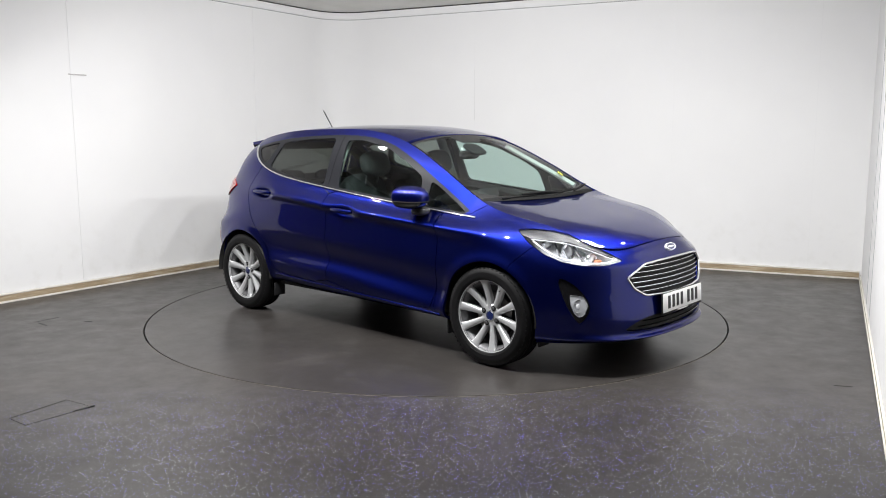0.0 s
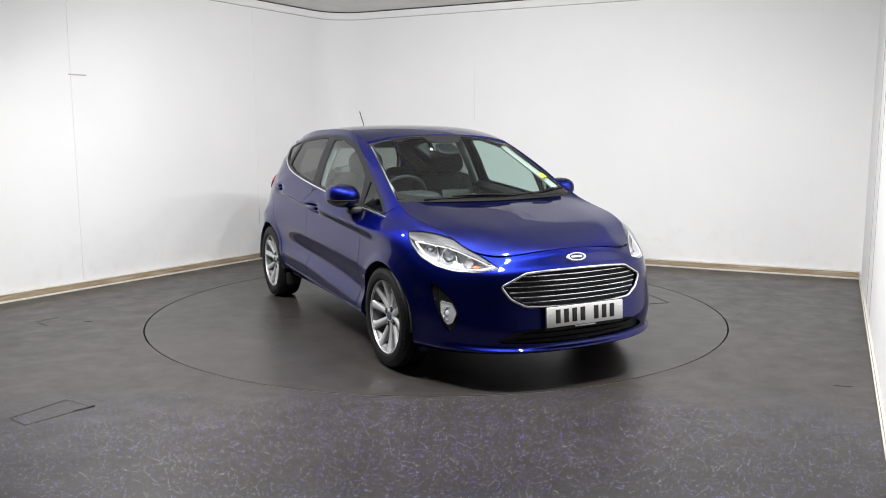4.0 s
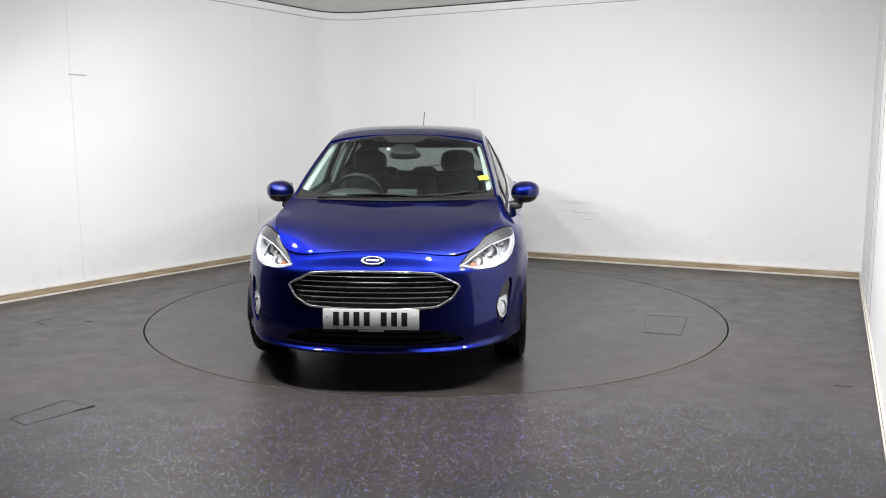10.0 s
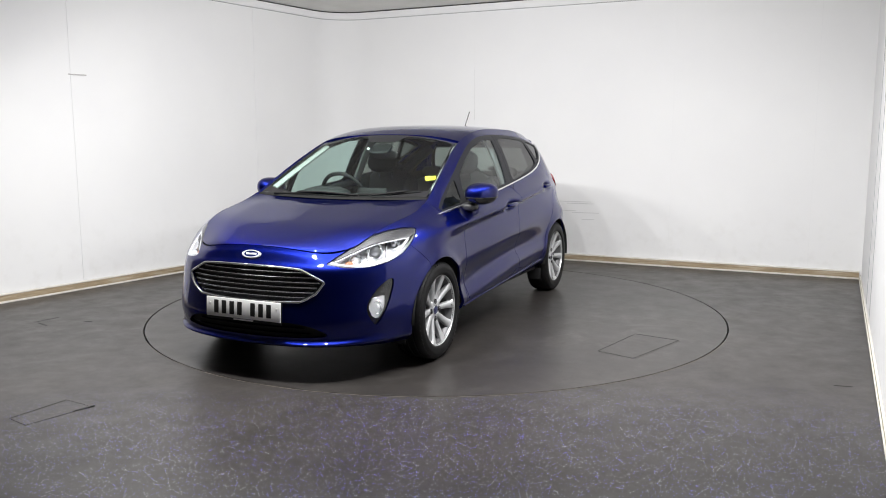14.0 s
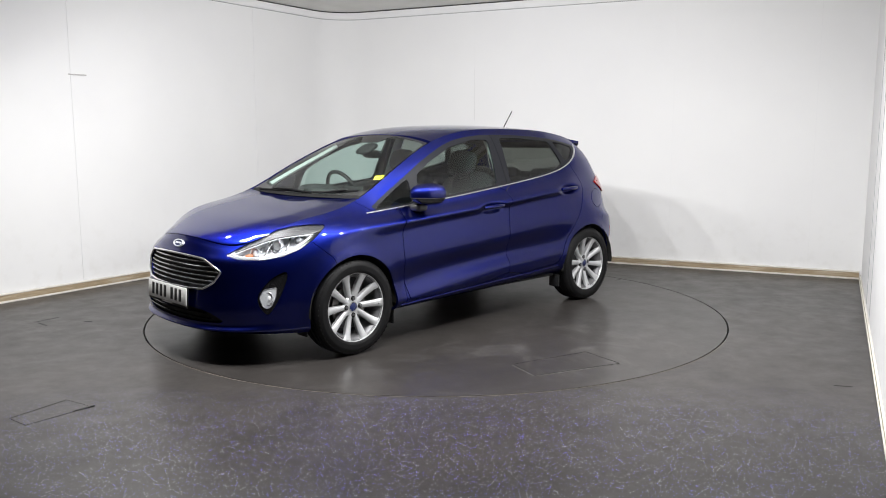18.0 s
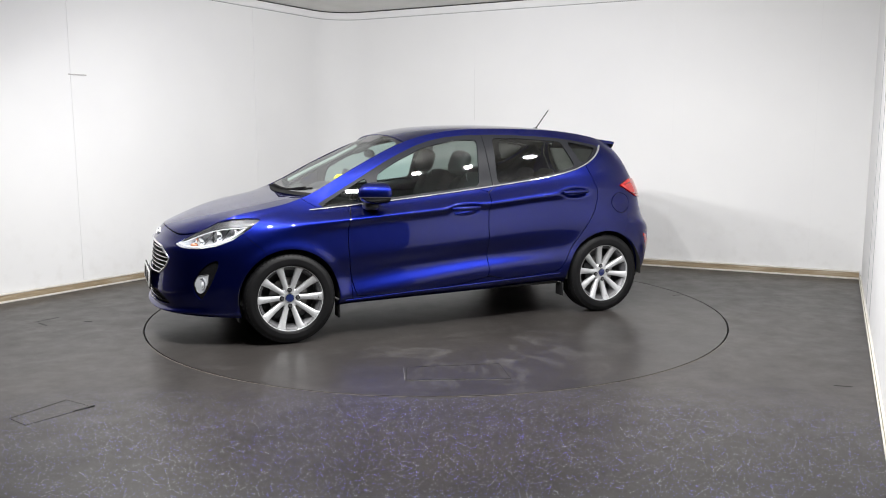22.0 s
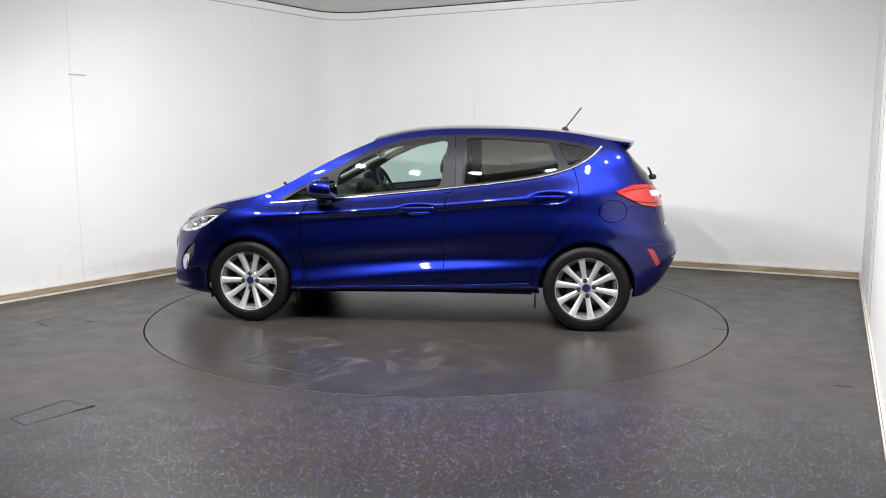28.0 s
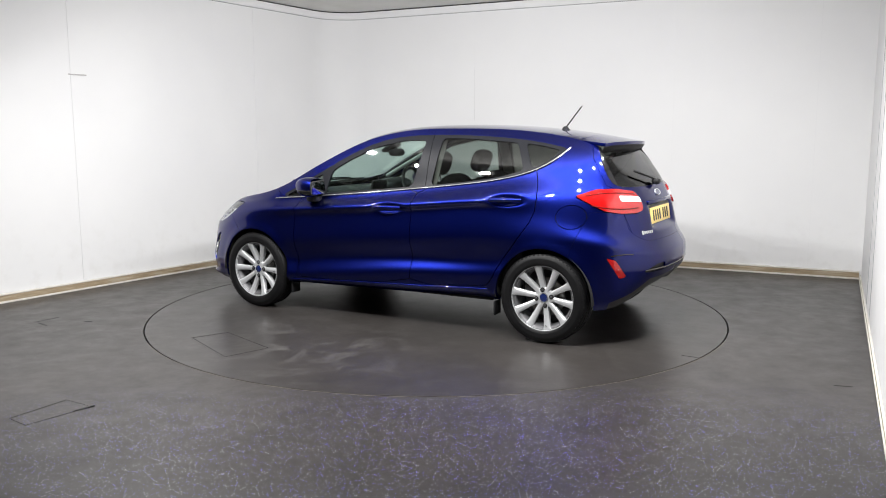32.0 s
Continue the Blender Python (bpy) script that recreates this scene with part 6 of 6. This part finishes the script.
def build_details(car, doors_f, doors_r):
    # door handles
    for (hx, hz), doors in zip(HANDLES, (doors_f, doors_r)):
        def bar(hx=hx, hz=hz):
            pts, radii = [], []
            for k in range(17):
                x = hx + 0.112 - 0.224 * k / 16
                z = hz + 0.006 - 0.02 * (x - hx)
                s = to_s(x, 0.86)
                p, n = side_at(s, z)
                bow = max(0.0, 1 - ((x - hx) / 0.112) ** 2)
                base = side_xz(hx + 0.16, hz)[0][1] * (0.5 + (x - hx) / 0.32) + side_xz(hx - 0.16, hz)[0][1] * (0.5 - (x - hx) / 0.32)
                pts.append((x, base + 0.006 + 0.012 * bow ** 0.6, z))
                radii.append(0.012 + 0.005 * bow)
            return tube(pts, 0.016, 10, False, radii, 1.0)
        both_sides("door_handle", bar, PAINT, doors, "blue door handle")
    # door mirrors
    for s in (1, -1):
        base = part("door_mirror", blob((0.055, 0.055, 0.030), (0.665, s * 0.795, 0.905), 2.8), SATIN_BLACK, car, "blue-capped door mirror on a black foot")
        part("mirror_arm", tube([(0.67, s * 0.765, 0.895), (0.665, s * 0.80, 0.915), (0.655, s * 0.835, 0.95)], 0.03, 12, False, [0.036, 0.036, 0.032], 0.7), SATIN_BLACK, base)
        turn = Matrix.Rotation(radians(s * -8), 3, "Z").to_4x4() @ Matrix.Rotation(radians(s * -4), 3, "X").to_4x4()

        def piece(size, at, lo, hi, power=2.35):
            bm = blob(size, (0, 0, 0), power, None, 44, 28)
            if lo is not None:
                g = bm.verts[:] + bm.edges[:] + bm.faces[:]
                bmesh.ops.bisect_plane(bm, geom=g, plane_co=(0, 0, lo), plane_no=(0, 0, -1), clear_outer=True)
            if hi is not None:
                g = bm.verts[:] + bm.edges[:] + bm.faces[:]
                bmesh.ops.bisect_plane(bm, geom=g, plane_co=(0, 0, hi), plane_no=(0, 0, 1), clear_outer=True)
            g = bm.verts[:] + bm.edges[:] + bm.faces[:]
            bmesh.ops.bisect_plane(bm, geom=g, plane_co=(-0.066, 0, 0), plane_no=(-1, 0, 0), clear_outer=True)
            for v in bm.verts:
                v.co.z += 0.018 * (v.co.y * s / 0.1) * 0.3
                v.co.x -= 0.02 * max(0, v.co.y * s / 0.1) ** 2
            bmesh.ops.transform(bm, matrix=Matrix.Translation(at) @ turn, verts=bm.verts)
            return bm
        c = (0.640, s * 0.868, 0.994)
        part("mirror_cap", piece((0.132, 0.096, 0.077), c, -0.018, None), PAINT, base, "blue mirror cap")
        part("mirror_lower", piece((0.130, 0.094, 0.075), c, None, -0.020), GLOSS_BLACK, base, "black mirror lower shell")
        part("side_repeater", piece((0.1325, 0.0965, 0.0775), c, -0.0215, -0.0180), LAMP_DARK, base, "clear side repeater strip")
        part("mirror_glass", box((0.004, 0.136, 0.096), (0.570, s * 0.866, 0.992), 0.0015, 2, turn), MIRROR, base, "mirror glass")
        part("mirror_back", box((0.016, 0.148, 0.108), (0.579, s * 0.867, 0.992), 0.006, 2, turn), SATIN_BLACK, base)
    # wipers and scuttle
    pts = []
    for k in range(31):
        v = -1 + 2 * k / 30
        pts.append((1.108 - 0.088 * abs(v) ** 2.3, 0.66 * v, 0.968 + 0.008 * abs(v)))
    part("scuttle_panel", tube(pts, 0.04, 8, False, None, 0.45), WIPER, car, "black scuttle panel under the windscreen")
    for a, b, c in (((1.098, -0.50, 0.990), (1.120, -0.10, 0.998), (1.105, 0.18, 0.996)), ((1.095, 0.18, 0.998), (1.078, 0.42, 1.006), (1.026, 0.605, 1.026))):
        w = part("wiper", tube([a, b, c], 0.0065, 6, False, None, 1.2), WIPER, car, "black wiper resting at the foot of the windscreen")
        mid = (Vector(a) + Vector(b)) / 2 if a[1] < 0 else (Vector(b) + Vector(c)) / 2
        part("wiper_arm", tube([tuple(mid + Vector((0, 0, 0.012))), tuple(Vector(b) + Vector((0.012, 0.02, 0.013))), (1.125, b[1] + 0.22 if a[1] < 0 else 0.30, 1.000)], 0.0065, 6), WIPER, w)
    # aerial
    a = part("aerial", lathe([(0.0, 0.028), (0.012, 0.026), (0.020, 0.012), (0.030, 0.0), (0.032, -0.02)], 24, "Z"), PLASTIC, car, "black roof aerial", Matrix.Translation((-1.080, 0, 1.424)) @ Matrix.Diagonal((1.25, 0.8, 1, 1)))
    part("aerial_rod", tube([(-0.002, 0, 0.018), (-0.122 / 1.25, 0, 0.172)], 0.0042, 8), PLASTIC, a)
    # sticker inside the windscreen
    st = part("windscreen_sticker", box((0.0015, 0.072, 0.046), (0, 0, 0), 0.0004), STICKER, car, "yellow paper sticker behind the windscreen", Matrix.Translation((0.826, 0.578, 1.102)) @ Euler((radians(8), radians(-56), radians(24))).to_matrix().to_4x4())
    for z in (0.008, -0.006):
        part("sticker_bar", box((0.001, 0.060, 0.006), (0.001, 0, z)), STICKER_INK, st)
    # sill highlight edge
    for s in (1, -1):
        pts = []
        for x in np.linspace(0.87, -0.84, 30):
            z = float(np.interp(x, [-.85, -.2, .35, .85], [.335, .308, .288, .264]))
            p, n = side_xz(x, z)
            pts.append((p[0], s * (p[1] + 0.001), p[2]))
        part("sill_moulding", tube(pts, 0.007, 8, False, None, 0.9), PAINT, car, "blue sill moulding")


build_wheels(CAR)
build_underside(CAR)
build_cabin(CAR)
build_headlamps(CAR, SKINS["lamp"])
build_front(CAR, SKINS)
build_rear(CAR, SKINS)
build_details(CAR, SKINS["door_f"], SKINS["door_r"])


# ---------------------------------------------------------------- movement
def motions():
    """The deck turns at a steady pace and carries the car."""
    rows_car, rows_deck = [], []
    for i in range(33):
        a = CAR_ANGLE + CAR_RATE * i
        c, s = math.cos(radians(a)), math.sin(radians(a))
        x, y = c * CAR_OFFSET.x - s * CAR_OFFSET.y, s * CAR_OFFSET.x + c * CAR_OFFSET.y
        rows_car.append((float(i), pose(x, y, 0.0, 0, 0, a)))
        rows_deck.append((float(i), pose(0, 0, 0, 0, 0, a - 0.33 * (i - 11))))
    walk(CAR, rows_car)
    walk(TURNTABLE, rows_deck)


motions()
